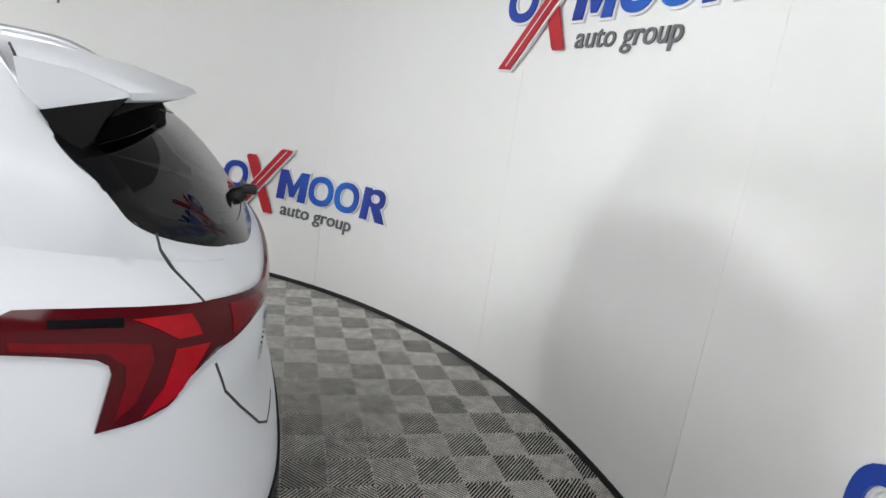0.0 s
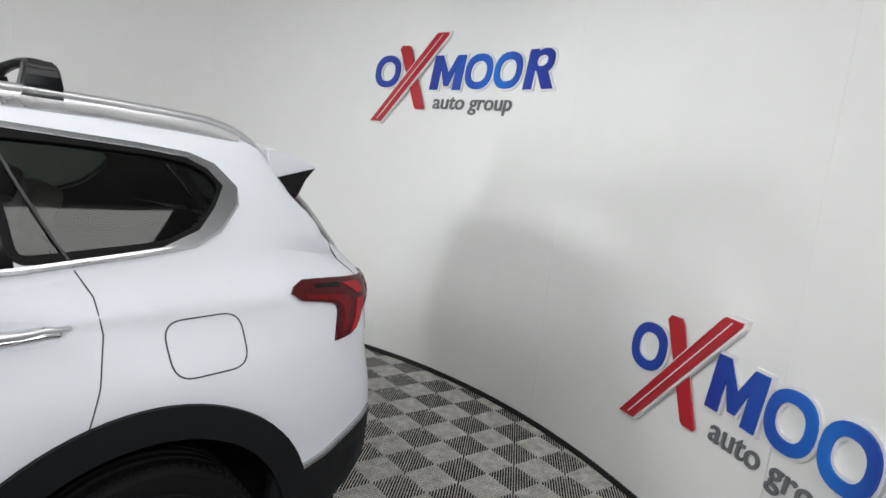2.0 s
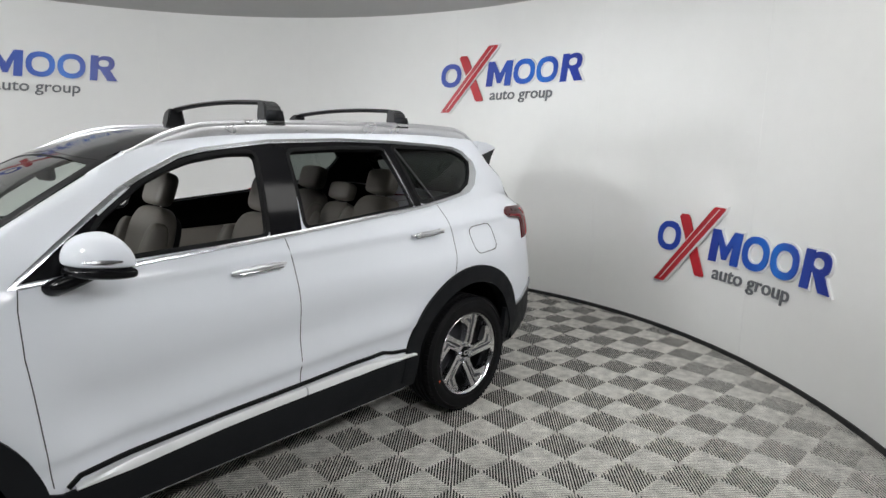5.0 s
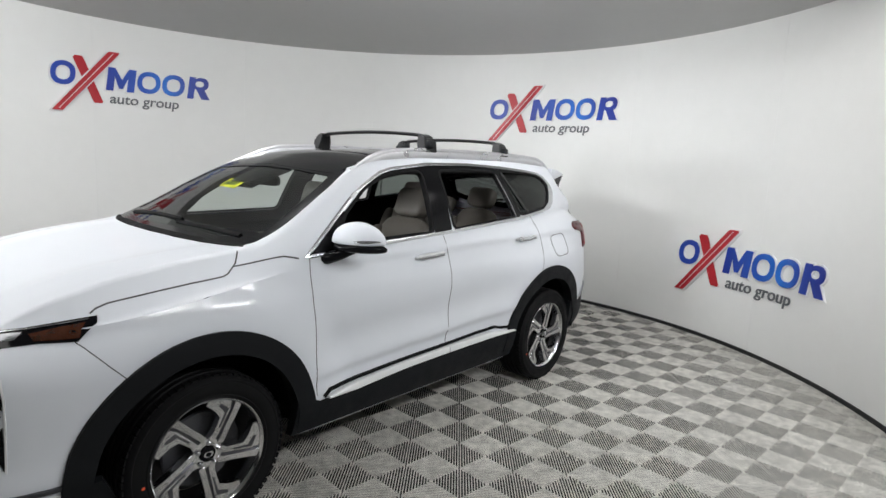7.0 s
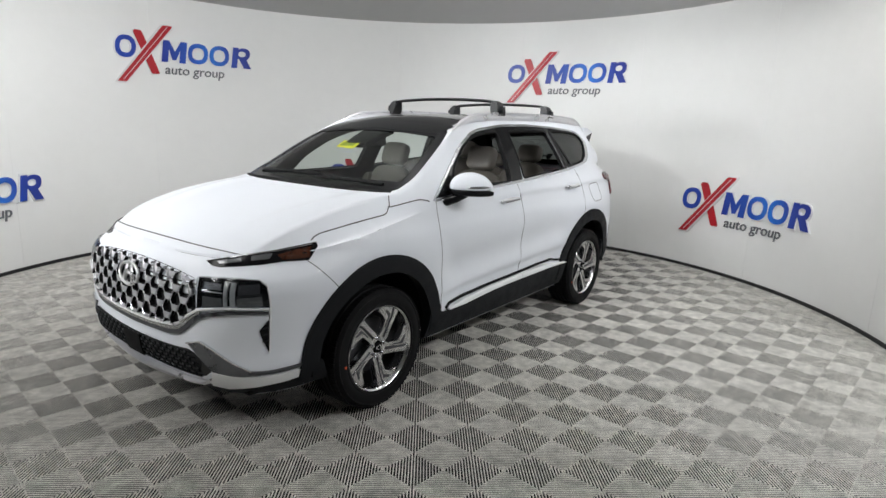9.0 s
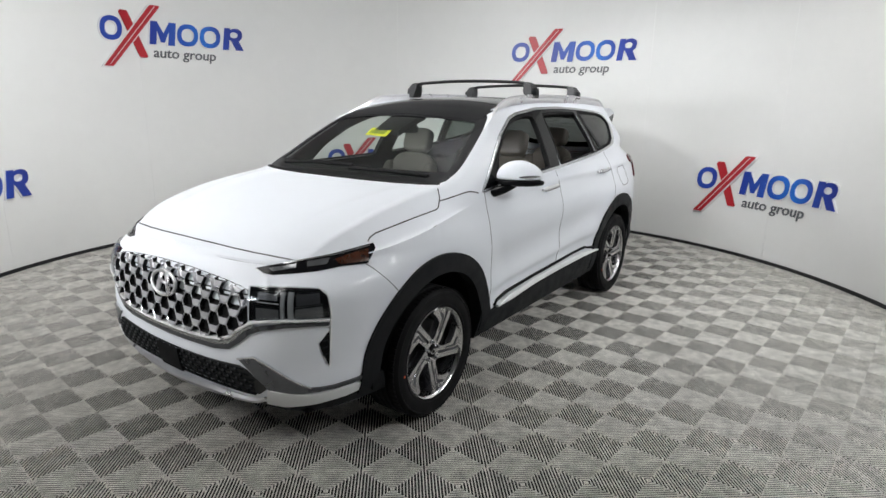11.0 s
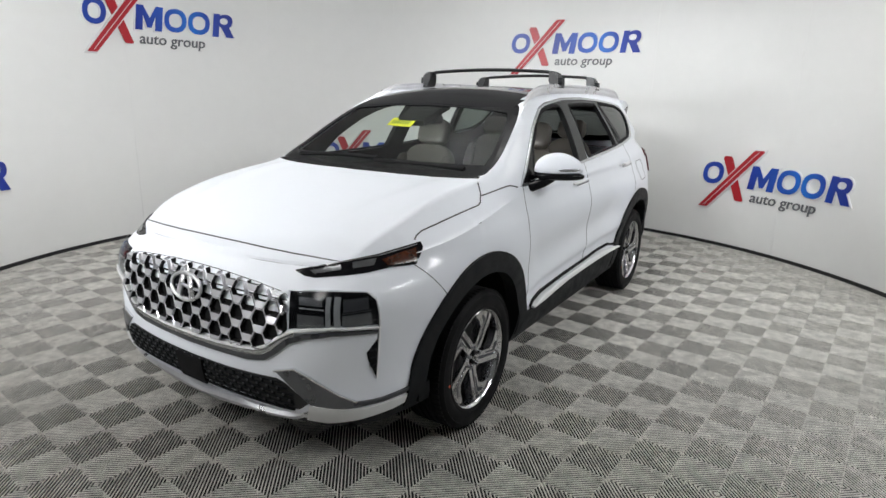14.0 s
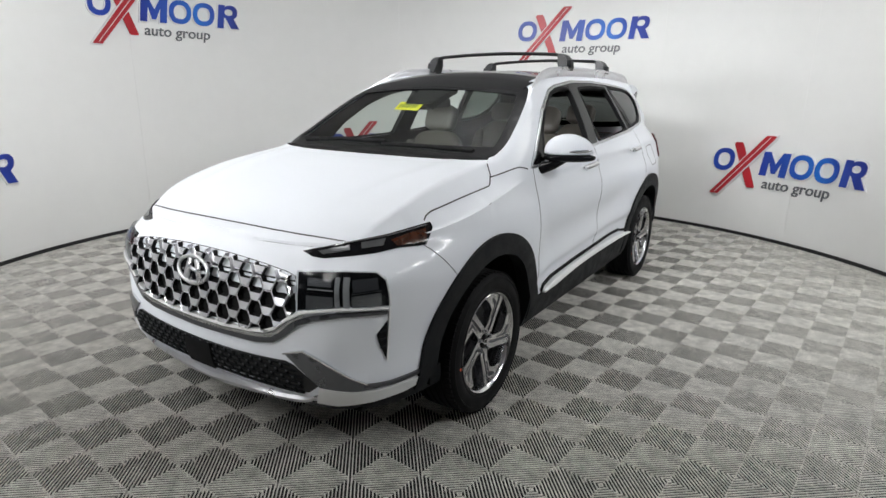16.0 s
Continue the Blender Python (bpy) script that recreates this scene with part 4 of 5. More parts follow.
        part("wheel_liner", bm, TRIMDARK, car)
    # bumper corners
    part("bumper_cladding", patch_bm([(1.80, 0.41), (1.93, 0.385), (2.10, 0.36), (2.22, 0.32), (2.10, 0.285), (1.74, 0.285)], axis, 0.008, 0.03, 0.06), CLAD, car)
    part("bumper_cladding", patch_bm([(-1.78, 0.56), (-1.90, 0.555), (-2.10, 0.60), (-2.28, 0.655), (-2.30, 0.30), (-1.74, 0.285)], axis, 0.008, 0.03, 0.06), CLAD, car)
    part("bumper_strip", strip_bm([(-1.86, 0.555), (-2.0, 0.578), (-2.15, 0.620), (-2.27, 0.655)], 0.018, axis, 0.012, 0.02), SATINCHROME, car)
# ---- rear face ----
TAIL = [(-1.828, 0.835, 1.178), (-1.845, 0.823, 1.20), (-1.878, 0.801, 1.215), (-1.943, 0.787, 1.213), (-2.077, 0.748, 1.204), (-2.156, 0.709, 1.198), (-2.210, 0.664, 1.195), (-2.285, 0.549, 1.187), (-2.318, 0.46, 1.180),
        (-2.322, 0.46, 1.147), (-2.286, 0.599, 1.138), (-2.238, 0.689, 1.113), (-2.205, 0.726, 1.103), (-2.159, 0.770, 1.063), (-2.141, 0.788, 1.033), (-2.127, 0.798, 1.021), (-2.089, 0.820, 1.007), (-2.062, 0.832, 1.003), (-2.013, 0.849, 0.999),
        (-2.031, 0.823, 1.080), (-2.035, 0.817, 1.100), (-2.030, 0.814, 1.116), (-2.011, 0.816, 1.129), (-1.951, 0.827, 1.141), (-1.871, 0.838, 1.153)]
GATE = [[(-2.09, 0.634, 1.330), (-2.097, 0.640, 1.297), (-2.130, 0.655, 1.255), (-2.192, 0.690, 1.196)], [(-2.215, 0.723, 1.075), (-2.238, 0.710, 1.001), (-2.271, 0.664, 0.939), (-2.325, 0.578, 0.841), (-2.343, 0.50, 0.80), (-2.36, 0.30, 0.79)]]
for sgn in (1, -1):
    ax = (-0.62, sgn * 0.78, 0.06)

    def rear(pts, ax=ax, sgn=sgn):
        return seen(ax, [(x, sgn * y, z) for x, y, z in pts])

    tl = part("tail_lamp", patch_bm(rear(TAIL), ax, 0.012, 0.03, 0.03), DARKRED, car, "red L-shaped tail lamp")
    part("light_guide", patch_bm(rear([(-2.062, 0.771, 1.186), (-2.158, 0.722, 1.183), (-2.182, 0.733, 1.146), (-2.140, 0.757, 1.145), (-2.10, 0.765, 1.168)]), ax, 0.0150, 0.006, 0.03), REDLENS, tl, "brighter red light guide")
    part("light_guide", patch_bm(rear([(-2.136, 0.764, 1.128), (-2.196, 0.727, 1.126), (-2.166, 0.762, 1.075), (-2.148, 0.780, 1.046), (-2.124, 0.797, 1.026), (-2.084, 0.819, 1.012), (-2.118, 0.792, 1.06)]), ax, 0.0150, 0.006, 0.03), REDLENS, tl)
    part("light_guide", patch_bm(rear([(-1.88, 0.832, 1.170), (-1.95, 0.818, 1.162), (-2.03, 0.797, 1.156), (-2.09, 0.778, 1.145), (-2.10, 0.785, 1.115), (-2.07, 0.812, 1.04), (-2.04, 0.834, 1.015), (-2.055, 0.812, 1.08), (-2.055, 0.805, 1.112), (-2.025, 0.808, 1.138), (-1.95, 0.824, 1.149), (-1.885, 0.835, 1.158)]), ax, 0.0146, 0.006, 0.03), DEEPRED, tl)
    part("reflector", patch_bm(rear([(-1.930, 0.803, 1.197), (-2.046, 0.772, 1.190), (-2.046, 0.780, 1.176), (-1.931, 0.810, 1.185)]), ax, 0.0150, 0.005, 0.04), BLACK, tl)
    part("reflector", patch_bm(rear([(-2.225, 0.655, 1.182), (-2.285, 0.553, 1.176), (-2.302, 0.52, 1.160), (-2.285, 0.59, 1.148), (-2.235, 0.680, 1.125)]), ax, 0.0146, 0.005, 0.04), DEEPRED, tl)
    part("backup_lens", patch_bm(rear([(-2.178, 0.750, 1.085), (-2.205, 0.722, 1.110), (-2.218, 0.712, 1.112), (-2.195, 0.738, 1.094)]), ax, 0.0152, 0.005, 0.03), LAMPGREY, tl)
    for path in GATE:
        part("panel_gap", strip_bm(rear(path), 0.006, ax, 0.0012, 0.004), SEAM, car)
part("light_bar", strip_bm([(-0.47, 1.163), (-0.25, 1.168), (0, 1.170), (0.25, 1.168), (0.47, 1.163)], [0.032, 0.024, 0.02, 0.024, 0.032], "b", 0.010, 0.02), DEEPRED, car, "thin red lamp strip across the tailgate")
part("rear_cladding", patch_bm([(-0.80, 0.30), (0.80, 0.30), (0.80, 0.60), (0.55, 0.645), (-0.55, 0.645), (-0.80, 0.60)], "b", 0.008, 0.03, 0.1), CLAD, car)
hatch = part("rear_screen", patch_bm(round_poly(offset_poly(HATCH, 0.005), 0.03), "b", -0.001, 0.004, 0.06), HATCHGLASS, car, "dark tinted tailgate glass")
hatch.visible_shadow = False
part("frit_band", strip_bm(round_poly(offset_poly(HATCH, -0.022), 0.03), 0.05, "b", 0.0005, 0.004, close=True), BLACK, hatch)
# spoiler over the tailgate glass
top_rows, under_rows = [], []
bm, under = bmesh.new(), bmesh.new()
for k in range(29):
    y = -0.585 + 1.17 * k / 28
    e = 1 - abs(y / 0.585) ** 4
    xt = -2.035 - 0.085 * e
    zt = 1.604 + 0.014 * (1 - (y / 0.585) ** 2)
    xs = -1.72 - 0.135 * abs(y / 0.585) ** 2.4
    p0, n0 = ray("t", xs, y * 0.985)
    p1 = ray("t", xs - 0.04, y * 0.985)[0]
    a = p0 + n0 * 0.003
    tip = Vector((xt, y, zt))
    mid = a.lerp(tip, 0.5) + Vector((0, 0, 0.010 * e + 0.006))
    top_rows.append([bm.verts.new(v) for v in (a - Vector((0, 0, 0.03)), a, mid, tip + Vector((0.01, 0, 0.004)), tip - Vector((0, 0, 0.010)), tip + Vector((0.012, 0, -0.016)))])
    b = ray("b", y * 0.94, 1.515 + 0.05 * e)[0] + Vector((0.02, 0, 0))
    under_rows.append([under.verts.new(v) for v in (tip + Vector((0.010, 0, -0.0155)), tip.lerp(b, 0.5) + Vector((0, 0, -0.008)), b, b + Vector((0.12, 0, 0.0)))])
for target, rows in ((bm, top_rows), (under, under_rows)):
    for a, b in zip(rows, rows[1:]):
        for k in range(len(a) - 1):
            target.faces.new((a[k], a[k + 1], b[k + 1], b[k]))
bm.faces.new(top_rows[0])
bm.faces.new(top_rows[-1][::-1])
spoiler = part("spoiler", bm, PAINT, car, "white roof spoiler over the tailgate")
part("spoiler_underside", under, TRIMDARK, spoiler, "black spoiler underside")
for sgn in (1, -1):
    part("panel_gap", strip_bm([(-1.715, 0), (-1.728, sgn * 0.172), (-1.775, sgn * 0.40), (-1.82, sgn * 0.52), (-1.862, sgn * 0.585)], 0.007, "t", 0.0014, 0.004), SEAM, car)
    bm = bmesh.new()
    side = [(-1.835, 1.650), (-1.93, 1.640), (-2.030, 1.608), (-2.034, 1.600), (-1.880, 1.556), (-1.845, 1.585)]
    part("spoiler_side", prism(bmesh.new(), side, sgn * 0.560, sgn * 0.598), PAINT, spoiler)
    outline = [(-1.878, 1.556), (-2.030, 1.599), (-1.990, 1.552), (-1.968, 1.505), (-1.94, 1.478), (-1.925, 1.485)]
    a, b = [], []
    for x, z in outline:
        yy = float(np.interp(x, [-2.03, -1.86], [0.600, 0.612]))
        a.append(bm.verts.new((x, sgn * (yy + 0.012 * (x > -1.95) * (1.55 - z) / 0.07), z)))
        b.append(bm.verts.new((x, sgn * (yy - 0.05), z)))
    bm.faces.new(a)
    bm.faces.new(b[::-1])
    for i in range(len(a)):
        bm.faces.new((a[i], a[(i + 1) % len(a)], b[(i + 1) % len(a)], b[i]))
    part("spoiler_wing", bm, BLACK, car, "black blade beside the tailgate glass")
# wiper, badge bars, antenna
p, n = ray("b", 0.0, 1.31)
wiper = part("rear_wiper", lathe(bmesh.new(), [(0.0, 0.03), (0.022, 0.03), (0.028, 0.0)], 20, Matrix.Translation(p) @ n.to_track_quat("Y", "Z").to_matrix().to_4x4()), SATIN, car)
part("wiper_arm", tube(bmesh.new(), [ray("b", y, 1.31 + 0.02 * math.sin(y * 4))[0] + n * 0.03 for y in (0.0, -0.08, -0.16, -0.24, -0.32)], 0.009, 8), SATIN, wiper)
part("wiper_nozzle", box(bmesh.new(), p + n * 0.045, (0.05, 0.05, 0.03), bevel=0.008), SATIN, wiper)
for k, y in enumerate((0.50, 0.465, 0.43, 0.395, 0.36, 0.30, 0.265)):
    part("badge_bar", patch_bm([(y, 0.985), (y + 0.022, 0.985), (y + 0.022, 1.02), (y, 1.02)], "b", 0.005, 0.006, 0.05), CHROME, car)
part("badge_ring", strip_bm(oval(0.46, 1.075, 0.032, 0.02, 0.0, 16), 0.009, "b", 0.006, 0.008, close=True), CHROME, car)
bm = bmesh.new()
fin = [(-1.38, 1.695), (-1.45, 1.725), (-1.56, 1.77), (-1.60, 1.765), (-1.61, 1.68), (-1.40, 1.685)]
a = [bm.verts.new((x, 0.004 + 0.022 * (1.775 - z) / 0.09, z)) for x, z in fin]
b = [bm.verts.new((x, -0.004 - 0.022 * (1.775 - z) / 0.09, z)) for x, z in fin]
bm.faces.new(a)
bm.faces.new(b[::-1])
for i in range(6):
    bm.faces.new((a[i], a[(i + 1) % 6], b[(i + 1) % 6], b[i]))
bmesh.ops.bevel(bm, geom=bm.edges[:], offset=0.005, segments=2, affect="EDGES")
part("antenna_fin", bm, PAINT, car, "white shark-fin antenna")

# ---- roof: glass panel, rails, cross bars ----
roof_glass = part("roof_glass", patch_bm(round_poly([(0.40, -0.57), (0.40, 0.57), (-0.25, 0.535), (-1.25, 0.505), (-1.25, -0.505), (-0.25, -0.535)], 0.04), "t", 0.003, 0.008, 0.09), BLACK, car, "gloss black panoramic roof glass")
part("roof_gap", strip_bm([(-0.36, -0.50), (-0.37, 0), (-0.36, 0.50)], 0.012, "t", 0.004, 0.006), SEAM, roof_glass)
for sgn in (1, -1):
    bm = bmesh.new()
    pts, rad = [], []
    for k in range(41):
        u = k / 40
        x = 0.40 - 2.25 * u
        ys, zs, zc = smooth_interp(SECTION, x)
        lift = 0.052 * smoothstep(0, 0.16, u) * (1 - smoothstep(0.90, 1.0, u)) + 0.002
        pts.append((x, sgn * (ys - 0.012), zs + lift))
        rad.append(0.015 * (0.45 + 0.55 * smoothstep(0, 0.08, u) * (1 - smoothstep(0.92, 1, u))))
    part("roof_rail", tube(bm, pts, rad, 10, 0.9), BRUSHED, car, "satin silver roof rail")
    bm = bmesh.new()
    tube(bm, [(x, y, z - 0.028) for x, y, z in pts[2:-2]], [0.0115] * 37, 8, 2.6)
    part("rail_web", bm, BRUSHED, car)


def cross_bar(x, half, z):
    bar = empty("roof_bar", x, 0, z)
    bar.parent = car
    bm = bmesh.new()
    rows = []
    for k in range(33):
        u = -1 + 2 * k / 32
        y = half * u
        zz = 0.075 - 0.022 * u * u - 0.03 * max(0, (abs(u) - 0.86) / 0.14) ** 2
        w = 0.030
        rows.append([bm.verts.new((dx, y, zz + dz)) for dx, dz in ((-w, 0), (-w * 0.4, 0.012), (w * 0.4, 0.013), (w, 0.003), (w * 0.4, -0.010), (-w * 0.4, -0.010))])
    for a, b in zip(rows, rows[1:]):
        for k in range(6):
            bm.faces.new((a[k], a[(k + 1) % 6], b[(k + 1) % 6], b[k]))
    bm.faces.new(rows[0])
    bm.faces.new(rows[-1][::-1])
    part("bar", bm, SATIN, bar, "black cross bar")
    for sgn in (1, -1):
        bm = bmesh.new()
        prof = [(half - 0.055, 0.062), (half - 0.02, 0.066), (half + 0.022, 0.045), (half + 0.045, -0.045), (half + 0.035, -0.055), (half - 0.03, -0.055), (half - 0.035, 0.0)]
        a = [bm.verts.new((-0.038 - 0.022 * (0.066 - q) / 0.12, sgn * y, q)) for y, q in prof]
        b = [bm.verts.new((0.038 + 0.022 * (0.066 - q) / 0.12, sgn * y, q)) for y, q in prof]
        bm.faces.new(a)
        bm.faces.new(b[::-1])
        for i in range(len(prof)):
            bm.faces.new((a[i], a[(i + 1) % len(prof)], b[(i + 1) % len(prof)], b[i]))
        bmesh.ops.bevel(bm, geom=bm.edges[:], offset=0.008, segments=2, affect="EDGES")
        foot = part("foot", bm, SATIN, bar, "chunky black clamp foot")
        bm = prism(bmesh.new(), [(-0.04, 0.02), (0.04, 0.02), (0.05, -0.03), (-0.05, -0.03)], sgn * (half + 0.020), sgn * (half + 0.042))
        part("foot_cover", bm, CLAD, foot)


cross_bar(-0.31, 0.555, 1.772)
cross_bar(-1.17, 0.53, 1.764)

# ---- windscreen ----
ws = part("windscreen", patch_bm(offset_poly(round_poly(SCREEN, 0.03), 0.006), "f", -0.003, 0.004, 0.08), WSGLASS, car, "clear windscreen with a dark border")
ws.visible_shadow = False
part("frit_band", strip_bm(round_poly(offset_poly(SCREEN, -0.019), 0.03), 0.05, "f", 0.0015, 0.004, close=True, dense=0.05), BLACK, ws)
part("cowl", strip_bm([(1.115, -0.742), (1.165, -0.60), (1.20, -0.30), (1.21, 0), (1.20, 0.30), (1.165, 0.60), (1.115, 0.742)], [0.02, 0.05, 0.055, 0.055, 0.055, 0.05, 0.02], "t", 0.003, 0.01), TRIMDARK, car, "black plastic cowl under the windscreen")
part("screen_header", strip_bm([(-0.60, 1.600), (0, 1.630), (0.60, 1.600)], 0.06, "f", 0.003, 0.01), BLACK, car)
part("camera_cover", patch_bm([(-0.10, 1.50), (0.10, 1.50), (0.13, 1.61), (-0.13, 1.61)], "f", -0.008, 0.04, 0.05), TRIMDARK, ws)
for path in ([(-0.62, 1.262), (-0.3, 1.282), (0.02, 1.282)], [(0.02, 1.266), (0.35, 1.268), (0.62, 1.262)]):
    part("wiper", strip_bm(path, 0.010, "f", 0.012, 0.02), TRIMDARK, car)
st = part("windscreen_sticker", patch_bm([(-0.145, 1.468), (0.045, 1.463), (0.042, 1.508), (-0.148, 1.513)], "f", -0.010, 0.002, 0.05), YELLOW, car, "small yellow paper sticker with printed bars")
for k in range(7):
    y = -0.125 + k * 0.021
    part("print_bar", patch_bm([(y, 1.477), (y + 0.013, 1.477), (y + 0.012, 1.498), (y - 0.001, 1.498)], "f", -0.0085, 0.001, 0.05), STICKERTEXT, st)

# ---- bonnet gaps ----
lip = [(2.107, 0.673, 0.986), (2.130, 0.588, 0.993), (2.155, 0.452, 0.998), (2.169, 0.297, 1.001), (2.175, 0.0, 1.003)]
lip = lip + [(x, -y, z) for x, y, z in lip[-2::-1]]
part("panel_gap", strip_bm(seen((0.7, 0, 0.7), lip), 0.007, (0.7, 0, 0.7), 0.0012, 0.004), SEAM, car)
for sgn in (1, -1):
    ax = (0.15, sgn * 0.5, 0.85)
    for path in ([(1.795, 0.812, 1.037), (1.772, 0.804, 1.051), (1.731, 0.802, 1.064), (1.621, 0.812, 1.078), (1.44, 0.822, 1.099), (1.27, 0.830, 1.12), (1.245, 0.825, 1.13), (1.191, 0.794, 1.167), (1.16, 0.755, 1.208)], [(1.206, 0.803, 1.155), (1.08, 0.827, 1.166), (0.975, 0.846, 1.178), (0.90, 0.86, 1.165)]):
        part("panel_gap", strip_bm(seen(ax, [(x, sgn * y, z) for x, y, z in path]), 0.0065, ax, 0.0012, 0.004), SEAM, car)

# ---- nose: grille, lamps, bumper ----
half = [(0.0, 0.908), (0.15, 0.906), (0.30, 0.899), (0.40, 0.892), (0.50, 0.881), (0.548, 0.869), (0.556, 0.80), (0.562, 0.735), (0.50, 0.672), (0.435, 0.634), (0.30, 0.628), (0.15, 0.624), (0.0, 0.622)]
GRILLE = half + [(-y, z) for y, z in half[-2:0:-1]]
grille = part("grille", patch_bm(GRILLE, "f", 0.0005, 0.01, 0.06), TRIMDARK, car, "dark chrome grille of scale-like cells")
bands = (("grille_frame", SILVER, 0.012, 0.020, "chrome lower grille frame", [(0.0, 0.611), (0.19, 0.613), (0.328, 0.622), (0.415, 0.632), (0.47, 0.652), (0.53, 0.700), (0.589, 0.735), (0.66, 0.752), (0.738, 0.761), (0.80, 0.757), (0.843, 0.747)]),
         ("silver_band", SATINCHROME, 0.020, 0.014, "silver band under the grille", [(0.0, 0.595), (0.19, 0.598), (0.36, 0.607), (0.43, 0.617), (0.487, 0.644), (0.548, 0.696), (0.60, 0.726)]),
         ("grey_band", GUNMETAL, 0.024, 0.010, "satin grey band under the silver one", [(0.0, 0.573), (0.19, 0.577), (0.36, 0.583), (0.454, 0.601), (0.512, 0.640), (0.570, 0.690), (0.639, 0.718), (0.738, 0.737), (0.80, 0.735), (0.842, 0.726)]))
for name, mat, w, off, label, run in bands:
    run = [(-y, z) for y, z in run[:0:-1]] + run
    part(name, strip_bm(run, [w * 0.55, w, w, w, w, w, w * 0.55], "f", off, 0.02), mat, car, label)


def cell_mesh():
    """One scale of the grille: a deep six-sided cup with a broad raised lower lip."""
    bm = bmesh.new()
    w, h = 0.0440, 0.0475
    outer = [(-w, 0.0), (-w * 0.42, h), (w * 0.42, h), (w, 0.0), (w * 0.42, -h), (-w * 0.42, -h)]
    inner = [(-w * 0.90, h * 0.02), (-w * 0.46, h * 0.90), (w * 0.46, h * 0.90), (w * 0.90, h * 0.02), (w * 0.62, -h * 0.40), (-w * 0.62, -h * 0.40)]
    deep = [(-w * 0.88, h * 0.10), (-w * 0.45, h * 0.88), (w * 0.45, h * 0.88), (w * 0.88, h * 0.10), (w * 0.62, -h * 0.36), (-w * 0.62, -h * 0.36)]
    lift = [0.012, 0.006, 0.006, 0.012, 0.020, 0.020]
    o = [bm.verts.new((-0.010, y, z)) for y, z in outer]
    m = [bm.verts.new((l, y * 0.97, z * 0.97)) for (y, z), l in zip(outer, lift)]
    i = [bm.verts.new((l, y, z)) for (y, z), l in zip(inner, (0.012, 0.006, 0.006, 0.012, 0.013, 0.013))]
    d = [bm.verts.new((-0.010, y, z)) for y, z in deep]
    for a, b, slot in ((o, m, 0), (m, i, 0), (i, d, 1)):
        for k in range(6):
            bm.faces.new((a[k], a[(k + 1) % 6], b[(k + 1) % 6], b[k])).material_index = slot
    bmesh.ops.recalc_face_normals(bm, faces=bm.faces)
    return bm


def mesh_of(bm, name, mat):
    """A cell's mesh: a bright rim round a dark throat."""
    me = bpy.data.meshes.new(name)
    bm.to_mesh(me)
    me.materials.append(mat)
    me.materials.append(TRIMDARK)
    return me


DARKCHROME = material("dark_chrome", (0.74, 0.74, 0.77), 0.25, metal=0.65, vary=0.05)
whole = cell_mesh()
cell = mesh_of(whole, "grille_cell", DARKCHROME)
rim_poly = offset_poly(GRILLE, 0.0)
for r in range(8):
    z = 0.612 + r * 0.0475
    for c in range(-6, 7):
        y = (c + (0.5 if r % 2 else 0)) * 0.125
        if not inside(offset_poly(GRILLE, 0.024), y, z):
            continue
        p, n = ray("f", y, z)
        q = Matrix.Translation(p + n * 0.012) @ Vector((n.x, n.y, n.z * 0.3)).to_track_quat("X", "Z").to_matrix().to_4x4()
        if all(inside(rim_poly, *(q @ v.co).yz) for v in whole.verts):
            shared("grille_cell", cell, grille, q)
            continue
        # cells at the rim are cut off along it
        bm = whole.copy()
        bmesh.ops.transform(bm, matrix=q, verts=bm.verts)
        for (y0, z0), (y1, z1) in zip(rim_poly, rim_poly[1:] + rim_poly[:1]):
            if bm.verts:
                bmesh.ops.bisect_plane(bm, geom=bm.verts[:] + bm.edges[:] + bm.faces[:], plane_co=(0, y0, z0), plane_no=(0, z1 - z0, y0 - y1), clear_outer=True)
        if bm.faces:
            shared("grille_cell", mesh_of(bm, "grille_cell_cut", DARKCHROME), grille)
        bm.free()
p, n = ray("f", 0, 0.815)
em = Matrix.Translation(p + n * 0.028) @ n.to_track_quat("Y", "Z").to_matrix().to_4x4()
bm = tube(bmesh.new(), [em @ Vector((0.100 * math.cos(2 * math.pi * k / 40), 0.004, 0.058 * math.sin(2 * math.pi * k / 40))) for k in range(41)], 0.0085, 10)
emblem = part("emblem", bm, BRUSHED, grille, "oval chrome emblem ring")
bm = bmesh.new()
for pts in ([(-0.062, -0.040), (-0.034, -0.048), (-0.006, 0.046), (-0.034, 0.050)], [(0.034, -0.050), (0.062, -0.040), (0.034, 0.048), (0.006, 0.046)], [(-0.04, -0.012), (0.04, 0.002), (0.04, 0.016), (-0.04, 0.002)]):
    prism(bm, pts, -0.002, 0.008, em)
part("emblem_bar", bm, BRUSHED, emblem)
bm = bmesh.new()
prism(bm, oval(0, 0, 0.098, 0.053, 0.0, 28, 2.0), -0.012, -0.004, em)
part("emblem_plate", bm, BLACK, emblem, "gloss black plate behind the emblem")

HEAD = [(2.267, 0.552, 0.884), (2.197, 0.709, 0.893), (2.107, 0.804, 0.884), (2.086, 0.830, 0.865), (2.085, 0.843, 0.827), (2.080, 0.845, 0.752), (2.232, 0.738, 0.767), (2.297, 0.589, 0.745), (2.300, 0.569, 0.738)]
